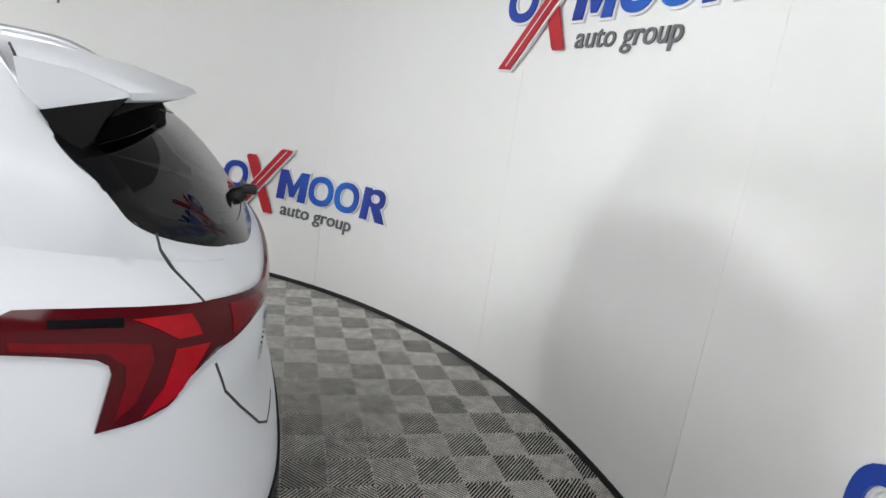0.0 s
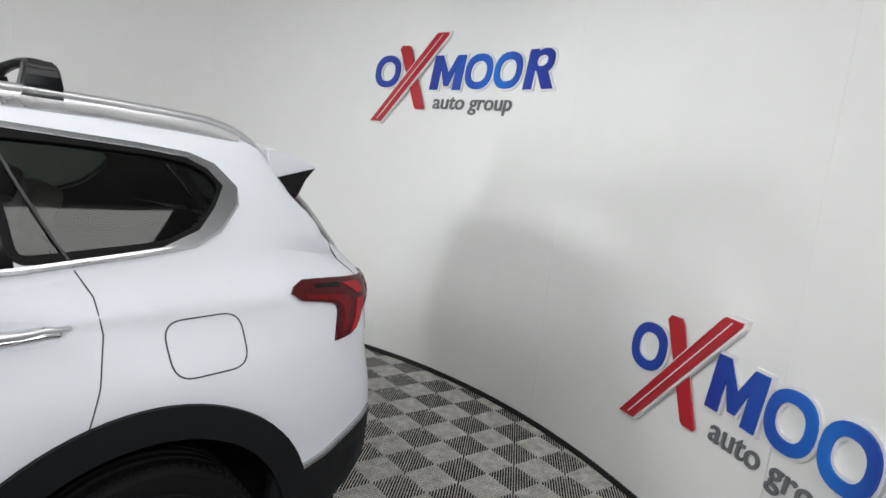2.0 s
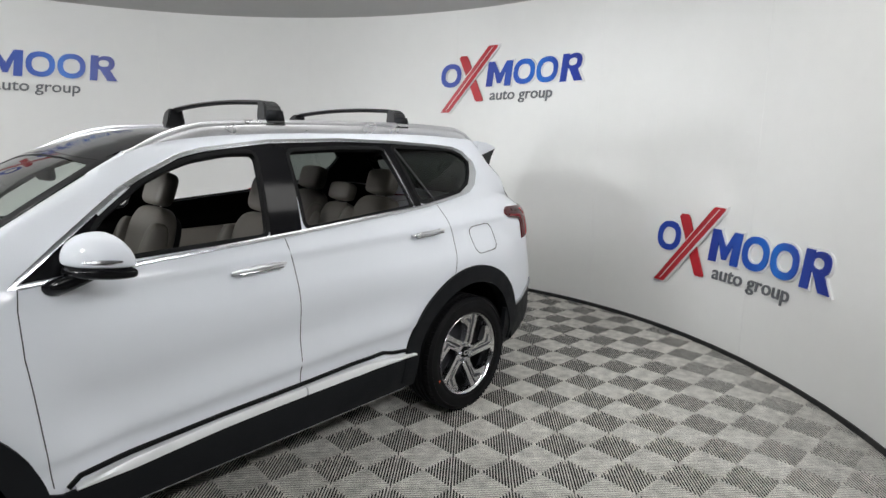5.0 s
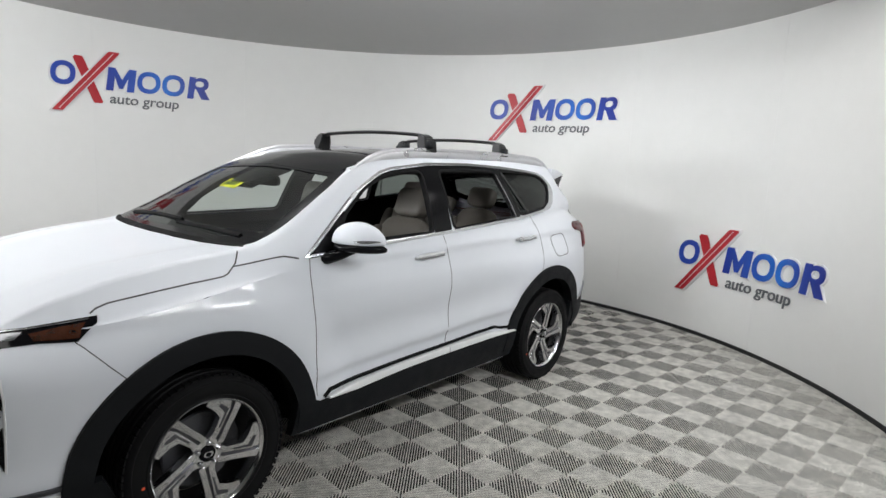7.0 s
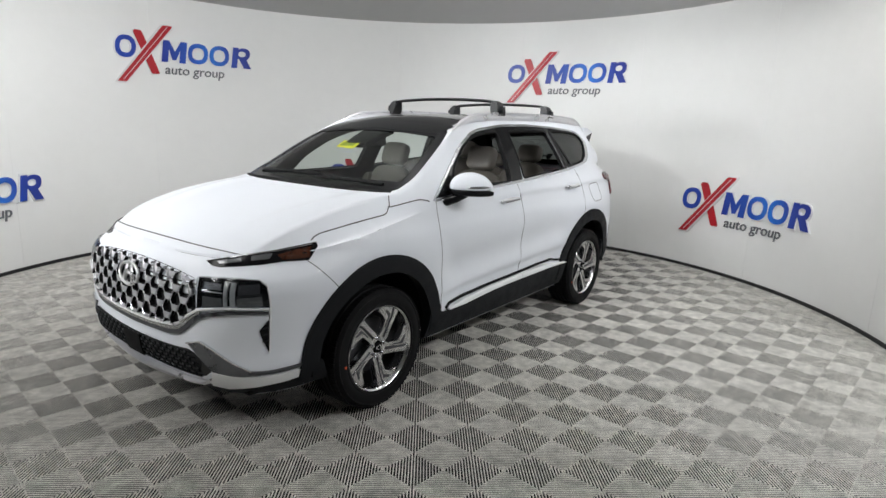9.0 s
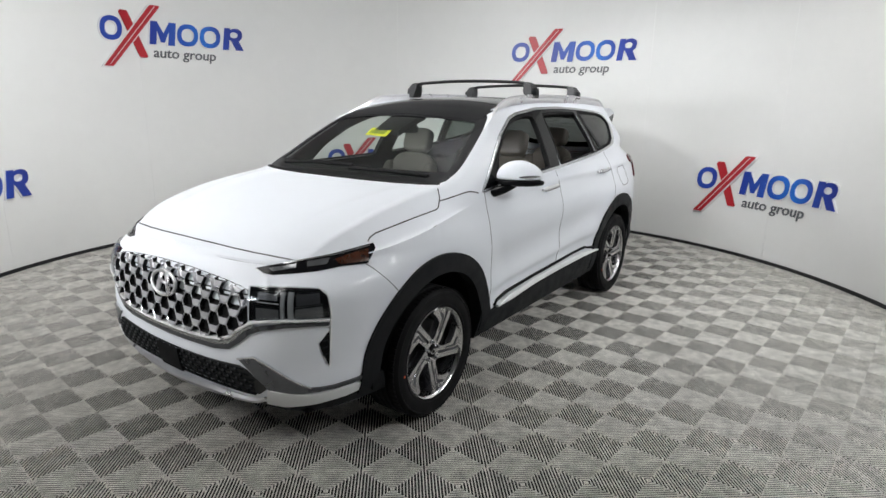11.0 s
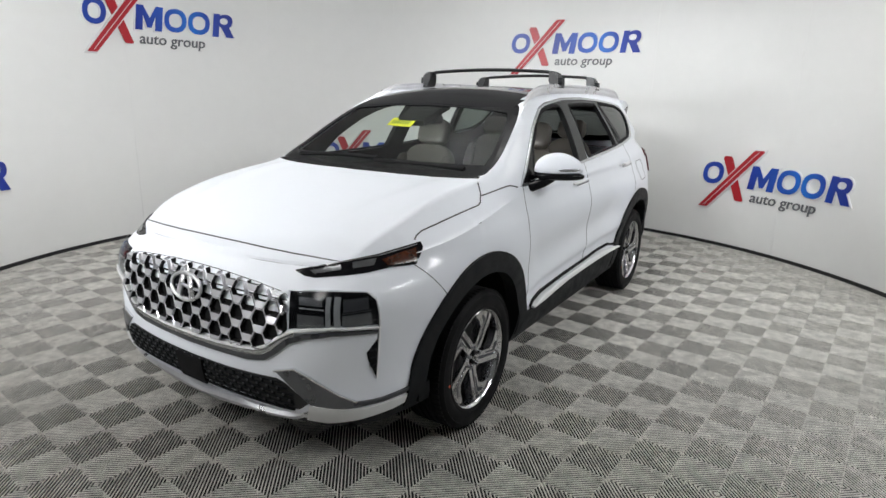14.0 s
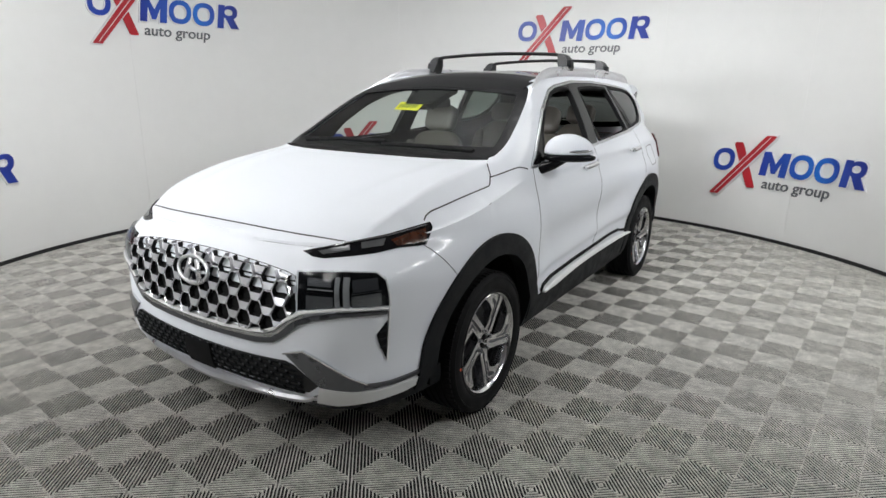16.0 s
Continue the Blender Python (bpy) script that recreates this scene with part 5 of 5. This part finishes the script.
SLIM = [(2.210, 0.521, 0.950), (2.166, 0.591, 0.969), (2.097, 0.679, 0.990), (1.981, 0.760, 1.007), (1.873, 0.795, 1.019), (1.772, 0.825, 1.029), (1.778, 0.845, 1.009), (1.850, 0.861, 0.952), (1.886, 0.849, 0.953), (1.972, 0.811, 0.956), (2.062, 0.767, 0.947), (2.132, 0.710, 0.942), (2.198, 0.621, 0.933), (2.212, 0.573, 0.936)]


def head_at(u, v):
    """A spot of the main lamp: u outward, v downward, both 0 to 1."""
    top = Vector((2.267, 0.552, 0.884)).lerp(Vector((2.088, 0.838, 0.888)), u)
    low = Vector((2.300, 0.572, 0.738)).lerp(Vector((2.080, 0.845, 0.752)), u)
    return tuple(top.lerp(low, v) + Vector((0.05, 0.04, 0)) * 4 * u * (1 - u))


for sgn in (1, -1):
    ax = (0.72, sgn * 0.62, 0.25)

    def nose(pts, ax=ax, sgn=sgn):
        return seen(ax, [(x, sgn * y, z) for x, y, z in pts])

    hl = part("headlamp", patch_bm(nose(HEAD), ax, 0.003, 0.02, 0.05), BLACK, car, "square black headlamp with grey reflectors")
    for u0, u1, v0, v1, mat in ((0.10, 0.40, 0.55, 0.94, LAMPGREY), (0.12, 0.40, 0.37, 0.40, GUIDEGREY), (0.12, 0.38, 0.10, 0.30, GUNMETAL), (0.60, 0.92, 0.55, 0.92, LAMPGREY), (0.62, 0.90, 0.12, 0.45, GUNMETAL), (0.60, 0.93, 0.48, 0.51, LAMPGREY)):
        part("reflector", patch_bm(nose([head_at(u0, v0), head_at(u1, v0), head_at(u1, v1), head_at(u0, v1)]), ax, 0.007, 0.008, 0.04), mat, hl)
    for u0, w in ((0.445, 0.018), (0.545, 0.024)):
        part("light_guide", strip_bm(nose([head_at(u0 + 0.02, 0.04), head_at(u0 + 0.004, 0.3), head_at(u0, 0.6), head_at(u0, 0.95)]), w, ax, 0.009, 0.008), GUIDEGREY, hl)
    lens = part("lens", patch_bm(nose(HEAD), ax, 0.014, 0.004, 0.05), LENS, hl)
    lens.visible_shadow = False
    part("lamp_edge", strip_bm(nose([(2.107, 0.806, 0.888), (2.085, 0.837, 0.856), (2.080, 0.849, 0.791), (2.078, 0.844, 0.693), (2.078, 0.838, 0.630), (2.078, 0.829, 0.516)]), 0.006, ax, 0.006, 0.01), SILVER, car, "thin bright edge beside the headlamp")
    # slim upper lamp
    drl = part("daytime_lamp", patch_bm(nose(SLIM), ax, 0.004, 0.02, 0.03), BLACK, car, "slim black daytime lamp with amber reflector")
    part("amber_reflector", patch_bm(nose([(1.985, 0.784, 0.985), (1.90, 0.806, 1.000), (1.815, 0.832, 1.010), (1.842, 0.855, 0.962), (1.90, 0.838, 0.962), (1.975, 0.806, 0.964)]), ax, 0.007, 0.006, 0.03), AMBER, drl)
    part("light_guide", patch_bm(nose([(2.19, 0.585, 0.953), (2.11, 0.675, 0.976), (2.125, 0.690, 0.958), (2.19, 0.610, 0.943)]), ax, 0.007, 0.006, 0.03), LAMPGREY, drl)
    part("light_guide", patch_bm(nose([(2.075, 0.705, 0.982), (1.995, 0.765, 0.993), (2.02, 0.770, 0.968), (2.09, 0.72, 0.962)]), ax, 0.007, 0.006, 0.03), LAMPGREY, drl)
    part("light_guide", strip_bm(nose([(2.18, 0.575, 0.962), (2.10, 0.682, 0.986), (1.98, 0.766, 1.001), (1.88, 0.800, 1.011), (1.80, 0.825, 1.020)]), 0.004, ax, 0.008, 0.006), SATINCHROME, drl)
    # vent and lower wings
    vent = part("bumper_vent", patch_bm(nose([(2.084, 0.839, 0.689), (2.125, 0.817, 0.637), (2.116, 0.817, 0.602), (2.078, 0.827, 0.514)]), ax, 0.004, 0.02, 0.03), BLACK, car)
    for z in (0.645, 0.612, 0.578):
        part("vent_slat", strip_bm(nose([(2.112, 0.820, z), (2.084, 0.832, z + 0.004)]), 0.006, ax, 0.008, 0.008), CLAD, vent)
    part("bumper_wing", patch_bm(nose([(2.322, 0.515, 0.550), (2.305, 0.599, 0.575), (2.283, 0.659, 0.544), (2.219, 0.748, 0.468), (2.155, 0.795, 0.424), (2.12, 0.810, 0.405), (2.193, 0.768, 0.408), (2.270, 0.672, 0.418), (2.281, 0.652, 0.430)]), ax, 0.010, 0.02, 0.04), WINGGREY, car, "dark satin lower bumper wing")
    part("wing_edge", strip_bm(nose([(2.324, 0.505, 0.553), (2.307, 0.599, 0.579), (2.283, 0.661, 0.549), (2.219, 0.750, 0.473), (2.165, 0.792, 0.432)]), 0.006, ax, 0.014, 0.012), CHROME, car)
    part("wing_line", strip_bm(nose([(2.175, 0.785, 0.425), (2.12, 0.812, 0.416), (2.06, 0.836, 0.412), (1.95, 0.866, 0.414), (1.87, 0.880, 0.42)]), 0.016, ax, 0.010, 0.012), GUNMETAL, car)
    part("wing_strip", patch_bm(nose([(2.281, 0.651, 0.428), (2.201, 0.760, 0.405), (2.120, 0.812, 0.395), (1.95, 0.865, 0.392), (1.87, 0.878, 0.40), (1.87, 0.875, 0.36), (2.0, 0.845, 0.348), (2.135, 0.793, 0.345), (2.221, 0.690, 0.335), (2.245, 0.60, 0.34)]), ax, 0.012, 0.02, 0.04), SILVER, car, "bright silver lower bumper strip")
LOW = [(0.0, 0.497), (0.18, 0.500), (0.353, 0.508), (0.507, 0.519), (0.548, 0.507), (0.648, 0.430), (0.60, 0.392), (0.479, 0.378), (0.30, 0.365), (0.0, 0.36)]
LOW = LOW + [(-y, z) for y, z in LOW[-2:0:-1]]
low = part("lower_grille", patch_bm(LOW, "f", 0.002, 0.02, 0.06), SATIN, car, "black lower grille mesh")
for r in range(6):
    z = 0.496 - r * 0.0235
    reach = 0.545 + (0.505 - z) * 1.1 if z > 0.43 else 0.60
    part("grille_bar", strip_bm([(-reach + 0.02, z + 0.012), (-reach / 2, z + 0.003), (0, z), (reach / 2, z + 0.003), (reach - 0.02, z + 0.012)], 0.006, "f", 0.010, 0.012), CLAD, low)
    for k in range(-11, 12):
        y = (k + (0.5 if r % 2 else 0)) * 0.054
        if abs(y) < reach - 0.03 and r < 5:
            zz = z + 0.012 * (y / reach) ** 2
            part("grille_link", patch_bm([(y - 0.005, zz), (y - 0.003, zz - 0.022), (y + 0.003, zz - 0.022), (y + 0.005, zz)], "f", 0.009, 0.010, 0.05), CLAD, low, smooth=False)
            part("grille_stud", patch_bm([(y - 0.004, zz + 0.003), (y - 0.003, zz - 0.006), (y + 0.004, zz - 0.006), (y + 0.005, zz + 0.003)], "f", 0.0125, 0.004, 0.05), GUNMETAL, low, smooth=False)
part("plate_bracket", patch_bm([(-0.11, 0.495), (0.07, 0.495), (0.07, 0.375), (-0.11, 0.375)], "f", 0.018, 0.02, 0.06), TRIMDARK, car, "plain black plate bracket")
bm = bmesh.new()
rows = []
for k in range(45):
    y = -0.655 + 1.31 * k / 44
    z = smooth_interp([(0, 0.312), (0.1, 0.318), (0.3, 0.326), (0.45, 0.330), (0.57, 0.345), (0.62, 0.372), (0.66, 0.40)], abs(y))[0]
    x = 2.318 - 0.14 * y * y
    g = 1.25 if abs(abs(y) - 0.19) < 0.11 else 0.95
    rows.append([bm.verts.new((x + dx, y, z + dz * g)) for dx, dz in ((-0.02, 0.017), (0.008, 0.016), (0.018, 0.003), (0.010, -0.014), (-0.06, -0.022), (-0.06, 0.015))])
for a, b in zip(rows, rows[1:]):
    for k in range(6):
        bm.faces.new((a[k], a[(k + 1) % 6], b[(k + 1) % 6], b[k]))
bm.faces.new(rows[0])
bm.faces.new(rows[-1][::-1])
part("skid_lip", bm, BRUSHED, car, "bright silver skid lip")
part("front_valance", patch_bm([(-0.86, 0.275), (0.86, 0.275), (0.86, 0.37), (0.62, 0.33), (0, 0.308), (-0.62, 0.33), (-0.86, 0.37)], "f", 0.004, 0.02, 0.08), CLAD, car)
part("underbody", box(bmesh.new(), (0.0, 0, 0.275), (4.2, 1.30, 0.03), bevel=0.01), TRIMDARK, car)
for sx in (1.9, -1.9):
    part("underbody", box(bmesh.new(), (sx, 0, 0.29), (0.5, 1.5, 0.03), bevel=0.01), TRIMDARK, car)

# ---- door mirrors ----
def mirror_form(y0, z0, up, down, deep, wide):
    """A rounded mirror shell with a flat underside."""
    bm = bmesh.new()
    bmesh.ops.create_uvsphere(bm, u_segments=32, v_segments=18, radius=1.0)
    for v in bm.verts:
        x, y, z = v.co
        yy = math.copysign(abs(y) ** 0.85, y) * wide
        xx = math.copysign(abs(x) ** 0.8, x) * (deep if x > 0 else deep * 0.45) * (1 - 0.25 * max(0, y))
        zz = z * up * (1 - 0.25 * max(0, y)) if z > 0 else -abs(z) ** 0.5 * down
        v.co = (0.615 + xx - 0.42 * yy, y0 + yy, z0 + zz)
    return bm


mir = part("door_mirror", mirror_form(0.985, 1.252, 0.096, 0.022, 0.085, 0.125), PAINT, car, "white door mirror cap with a chrome strip")
part("mirror_base", mirror_form(0.990, 1.222, 0.022, 0.030, 0.087, 0.128), BLACK, mir)
part("mirror_foot", tube(bmesh.new(), [(0.745, 0.835, 1.152), (0.735, 0.875, 1.158), (0.70, 0.92, 1.178), (0.64, 0.96, 1.205)], [0.040, 0.040, 0.036, 0.028], 12, 0.75), BLACK, mir)
bm = bmesh.new()
run = [0.02 + 0.098 * k / 8 for k in range(9)]
tube(bm, [(0.612 + 0.085 * max(0.02, 1 - (y / 0.127) ** 2) ** 0.4 * (1 - 0.25 * y / 0.125) - 0.42 * y, 0.985 + y, 1.252 + 0.06 * y) for y in run], [0.003, 0.007, 0.010, 0.012, 0.012, 0.012, 0.011, 0.008, 0.004], 8, 0.8)
part("turn_lamp", bm, SATINCHROME, mir, "chrome-edged turn signal strip")
part("mirror_glass", box(bmesh.new(), (0, 0, 0), (0.006, 0.15, 0.08), Matrix.Translation((0.592, 0.970, 1.262)) @ Matrix.Rotation(radians(22), 4, "Z"), bevel=0.003), CHROME, mir)

# ---- the car: inside ----
shell = bmesh.new()
shell.from_mesh(body.data)
bmesh.ops.delete(shell, geom=[f for f in shell.faces if not (-2.1 < f.calc_center_median().x < 1.12 and f.calc_center_median().z > 0.34)], context="FACES")
shell.normal_update()
shift = {v: v.normal.copy() for v in shell.verts}
for v, n in shift.items():
    v.co -= n * 0.028
for f in shell.faces:
    f.normal_flip()
part("inner_lining", shell, TRIMDARK, car, "dark inner lining", angle=60)
part("headliner", patch_bm([(0.30, -0.50), (0.30, 0.50), (-1.75, 0.46), (-1.75, -0.46)], "t", -0.035, 0.004, 0.12), HEADLINER, car)
part("cabin_floor", box(bmesh.new(), (-0.5, 0, 0.40), (3.0, 1.5, 0.03), bevel=0.005), TRIMDARK, car)


def cushion(bm, c, s, m=None, puff=0.5):
    """A padded block with swollen, rounded sides; puff sets how round."""
    part_bm = bmesh.new()
    bmesh.ops.create_uvsphere(part_bm, u_segments=28, v_segments=16, radius=1.0)
    e = 0.25 + 0.45 * puff
    index = {}
    for v in part_bm.verts:
        q = [math.copysign(abs(k) ** e, k) for k in v.co]
        index[v] = bm.verts.new((m or Matrix()) @ (Vector(c) + Vector((q[0] * s[0] / 2, q[1] * s[1] / 2, q[2] * s[2] / 2))))
    for f in part_bm.faces:
        bm.faces.new([index[v] for v in f.verts])
    part_bm.free()
    return bm


def seat(x, y, width=0.50, back=0.66, head=True, rest=(0.11, 0.26, 0.20)):
    s = new("seat")
    s.parent = car
    s.matrix_basis = pose(x, y, 0.45)
    part("seat_cushion", cushion(bmesh.new(), (0.02, 0, 0.17), (0.52, width, 0.16)), LEATHER, s, "beige leather seat cushion")
    lean = Matrix.Translation((-0.22, 0, 0.20)) @ Matrix.Rotation(radians(-20), 4, "Y")
    b = part("backrest", cushion(bmesh.new(), (0, 0, back / 2), (0.15, width * 0.92, back), lean, 0.6), LEATHER, s, "beige leather backrest")
    for sg in (1, -1):
        part("bolster", cushion(bmesh.new(), (0.05, sg * width * 0.42, back * 0.46), (0.13, 0.10, back * 0.80), lean, 0.75), LEATHER, b)
        part("bolster", cushion(bmesh.new(), (0.05, sg * width * 0.45, 0.215), (0.46, 0.08, 0.11)), LEATHER, s)
    part("back_panel", cushion(bmesh.new(), (-0.055, 0, back / 2), (0.10, width * 0.86, back * 0.9), lean), TRIMDARK, b)
    if head:
        part("head_restraint", cushion(bmesh.new(), (0.015, 0, back + 0.02 + rest[2] * 0.42), rest, lean, 0.5), LEATHER, s, "beige leather head restraint")
        for sg in (1, -1):
            part("post", tube(bmesh.new(), [lean @ Vector((0, sg * 0.05, back - 0.05)), lean @ Vector((0.005, sg * 0.05, back + 0.08))], 0.007, 8), CHROME, s)


seat(0.08, 0.37)
seat(0.34, -0.37)
for y in (0.37, 0.0, -0.37):
    seat(-0.71, y, 0.44 if y else 0.34, 0.70 if y else 0.635, rest=(0.10, 0.24 if y else 0.21, 0.16 if y else 0.12))
dash = part("dashboard", cushion(bmesh.new(), (0.83, 0, 0.98), (0.55, 1.36, 0.26), None, 0.25), TRIMDARK, car, "dark dashboard")
part("dash_trim", box(bmesh.new(), (0.57, 0, 0.96), (0.02, 1.2, 0.05), bevel=0.008), TRIMBEIGE, dash)
part("screen", box(bmesh.new(), (0.60, 0.02, 1.09), (0.03, 0.26, 0.12), bevel=0.008), BLACK, dash)
part("cluster_hood", cushion(bmesh.new(), (0.62, 0.37, 1.10), (0.20, 0.34, 0.10)), TRIMDARK, dash)
part("centre_console", box(bmesh.new(), (0.15, 0, 0.62), (1.0, 0.24, 0.30), bevel=0.03), TRIMDARK, car)
wheel_m = Matrix.Translation((0.44, 0.37, 1.02)) @ Matrix.Rotation(radians(-62), 4, "Y")
bm = bmesh.new()
ring = [wheel_m @ Vector((0.18 * math.cos(2 * math.pi * k / 36), 0.18 * math.sin(2 * math.pi * k / 36), 0)) for k in range(37)]
tube(bm, ring, 0.015, 8)
sw = part("steering_wheel", bm, TRIMDARK, car, "dark leather steering wheel")
part("wheel_boss", cushion(bmesh.new(), (0, 0, 0), (0.13, 0.15, 0.05), wheel_m, 0.4), TRIMDARK, sw)
for a in (0, 180, 270):
    part("wheel_spoke", tube(bmesh.new(), [wheel_m @ Vector((0.05 * math.cos(radians(a + 90)), 0.05 * math.sin(radians(a + 90)), 0)), wheel_m @ Vector((0.17 * math.cos(radians(a + 90)), 0.17 * math.sin(radians(a + 90)), 0))], 0.013, 6), SATINCHROME, sw)
part("rear_mirror", cushion(bmesh.new(), (0.52, 0, 1.50), (0.035, 0.24, 0.065)), TRIMDARK, car)
for sg in (1, -1):
    for x in (0.25, -0.62):
        part("door_card", box(bmesh.new(), (x, sg * 0.80, 0.98), (0.72, 0.05, 0.16), bevel=0.015), TRIMBEIGE, car, "beige inner door trim")
        part("armrest", cushion(bmesh.new(), (x, sg * 0.765, 0.90), (0.45, 0.08, 0.07)), TRIMDARK, car)

# ---- floor tiles ----
TA, TTH = 0.2955, radians(39.45)
T0 = (2.376, 0.290)
RINGS = 10


def tile_data():
    vs, fs = [], []
    pitch = TA / 2 / RINGS
    for k in range(RINGS):
        ro = pitch * (k + 1) - (0.0051 if k < RINGS - 1 else 0.0045)
        ri = max(0.0004, pitch * k + 0.0051)
        base = len(vs)
        for r, z in ((ro, -0.0050), (ro, -0.001), (ro - 0.0009, 0.0), (ri + 0.0009, 0.0), (ri, -0.001), (ri, -0.0050)):
            vs += [(-r, -r, z), (r, -r, z), (r, r, z), (-r, r, z)]
        for a in range(5):
            for i in range(4):
                j = (i + 1) % 4
                fs.append((base + a * 4 + i, base + a * 4 + j, base + a * 4 + 4 + j, base + a * 4 + 4 + i))
    # feet under the corners and diagonals, which carry the ribs
    for k in (3, 6, 9):
        for sx, sy in ((1, 1), (1, -1), (-1, 1), (-1, -1)):
            c, w, base = pitch * (k + 0.5), 0.0025, len(vs)
            vs += [(sx * c + dx * w, sy * c + dy * w, z) for z in (-0.024, -0.003) for dx, dy in ((-1, -1), (1, -1), (1, 1), (-1, 1))]
            fs += [(base + i, base + (i + 1) % 4, base + 4 + (i + 1) % 4, base + 4 + i) for i in range(4)]
    # thin webs along the diagonals hold the rings together
    for sx, sy in ((1, 1), (1, -1), (-1, 1), (-1, -1)):
        base, e, w = len(vs), TA / 2 - 0.004, 0.0008
        vs += [(-sy * w, sx * w, -0.0052), (sy * w, -sx * w, -0.0052), (sx * e + sy * w, sy * e - sx * w, -0.0052), (sx * e - sy * w, sy * e + sx * w, -0.0052)]
        fs.append((base, base + 1, base + 2, base + 3))
    return vs, fs


tv, tf = tile_data()
tile_mesh = bpy.data.meshes.new("floor_tile")
tile_mesh.from_pydata(tv, [], tf)
tile_mesh.materials.append(TILE)
spots = []
ct, st = math.cos(TTH), math.sin(TTH)
for i in range(-34, 34):
    for j in range(-34, 34):
        x, y = T0[0] + TA * (i * ct - j * st), T0[1] + TA * (i * st + j * ct)
        in_drum = math.hypot(x - CX, y - CY) < RAD + 0.215
        outside = x > -2.2 and math.hypot(x - CX, y - CY) >= RAD + 0.215 and math.degrees(math.atan2(y - CY, x - CX)) > -42 and math.degrees(math.atan2(y - CY, x - CX)) < 112
        if (in_drum or outside) and x < 6.2 and y < 5.2 and y > -4.8:
            spots.append((abs(x - 1.2) + abs(y - 2.1), x, y))
spots.sort()
for _, x, y in spots[:300]:
    shared("floor_tile", tile_mesh, floor, pose(x, y, 0, 0, 0, 39.45))
av, af = [], []
for _, x, y in spots[300:]:
    b = len(av)
    av += [(x + p * ct - q * st, y + p * st + q * ct, z) for p, q, z in tv]
    af += [tuple(b + k for k in f) for f in tf]
rest = bpy.data.meshes.new("floor_tiles_rest")
rest.from_pydata(av, [], af)
rest.materials.append(TILE)
ob = shared("floor_tiles_rest", rest, floor)
ob["kind"] = "stuff"
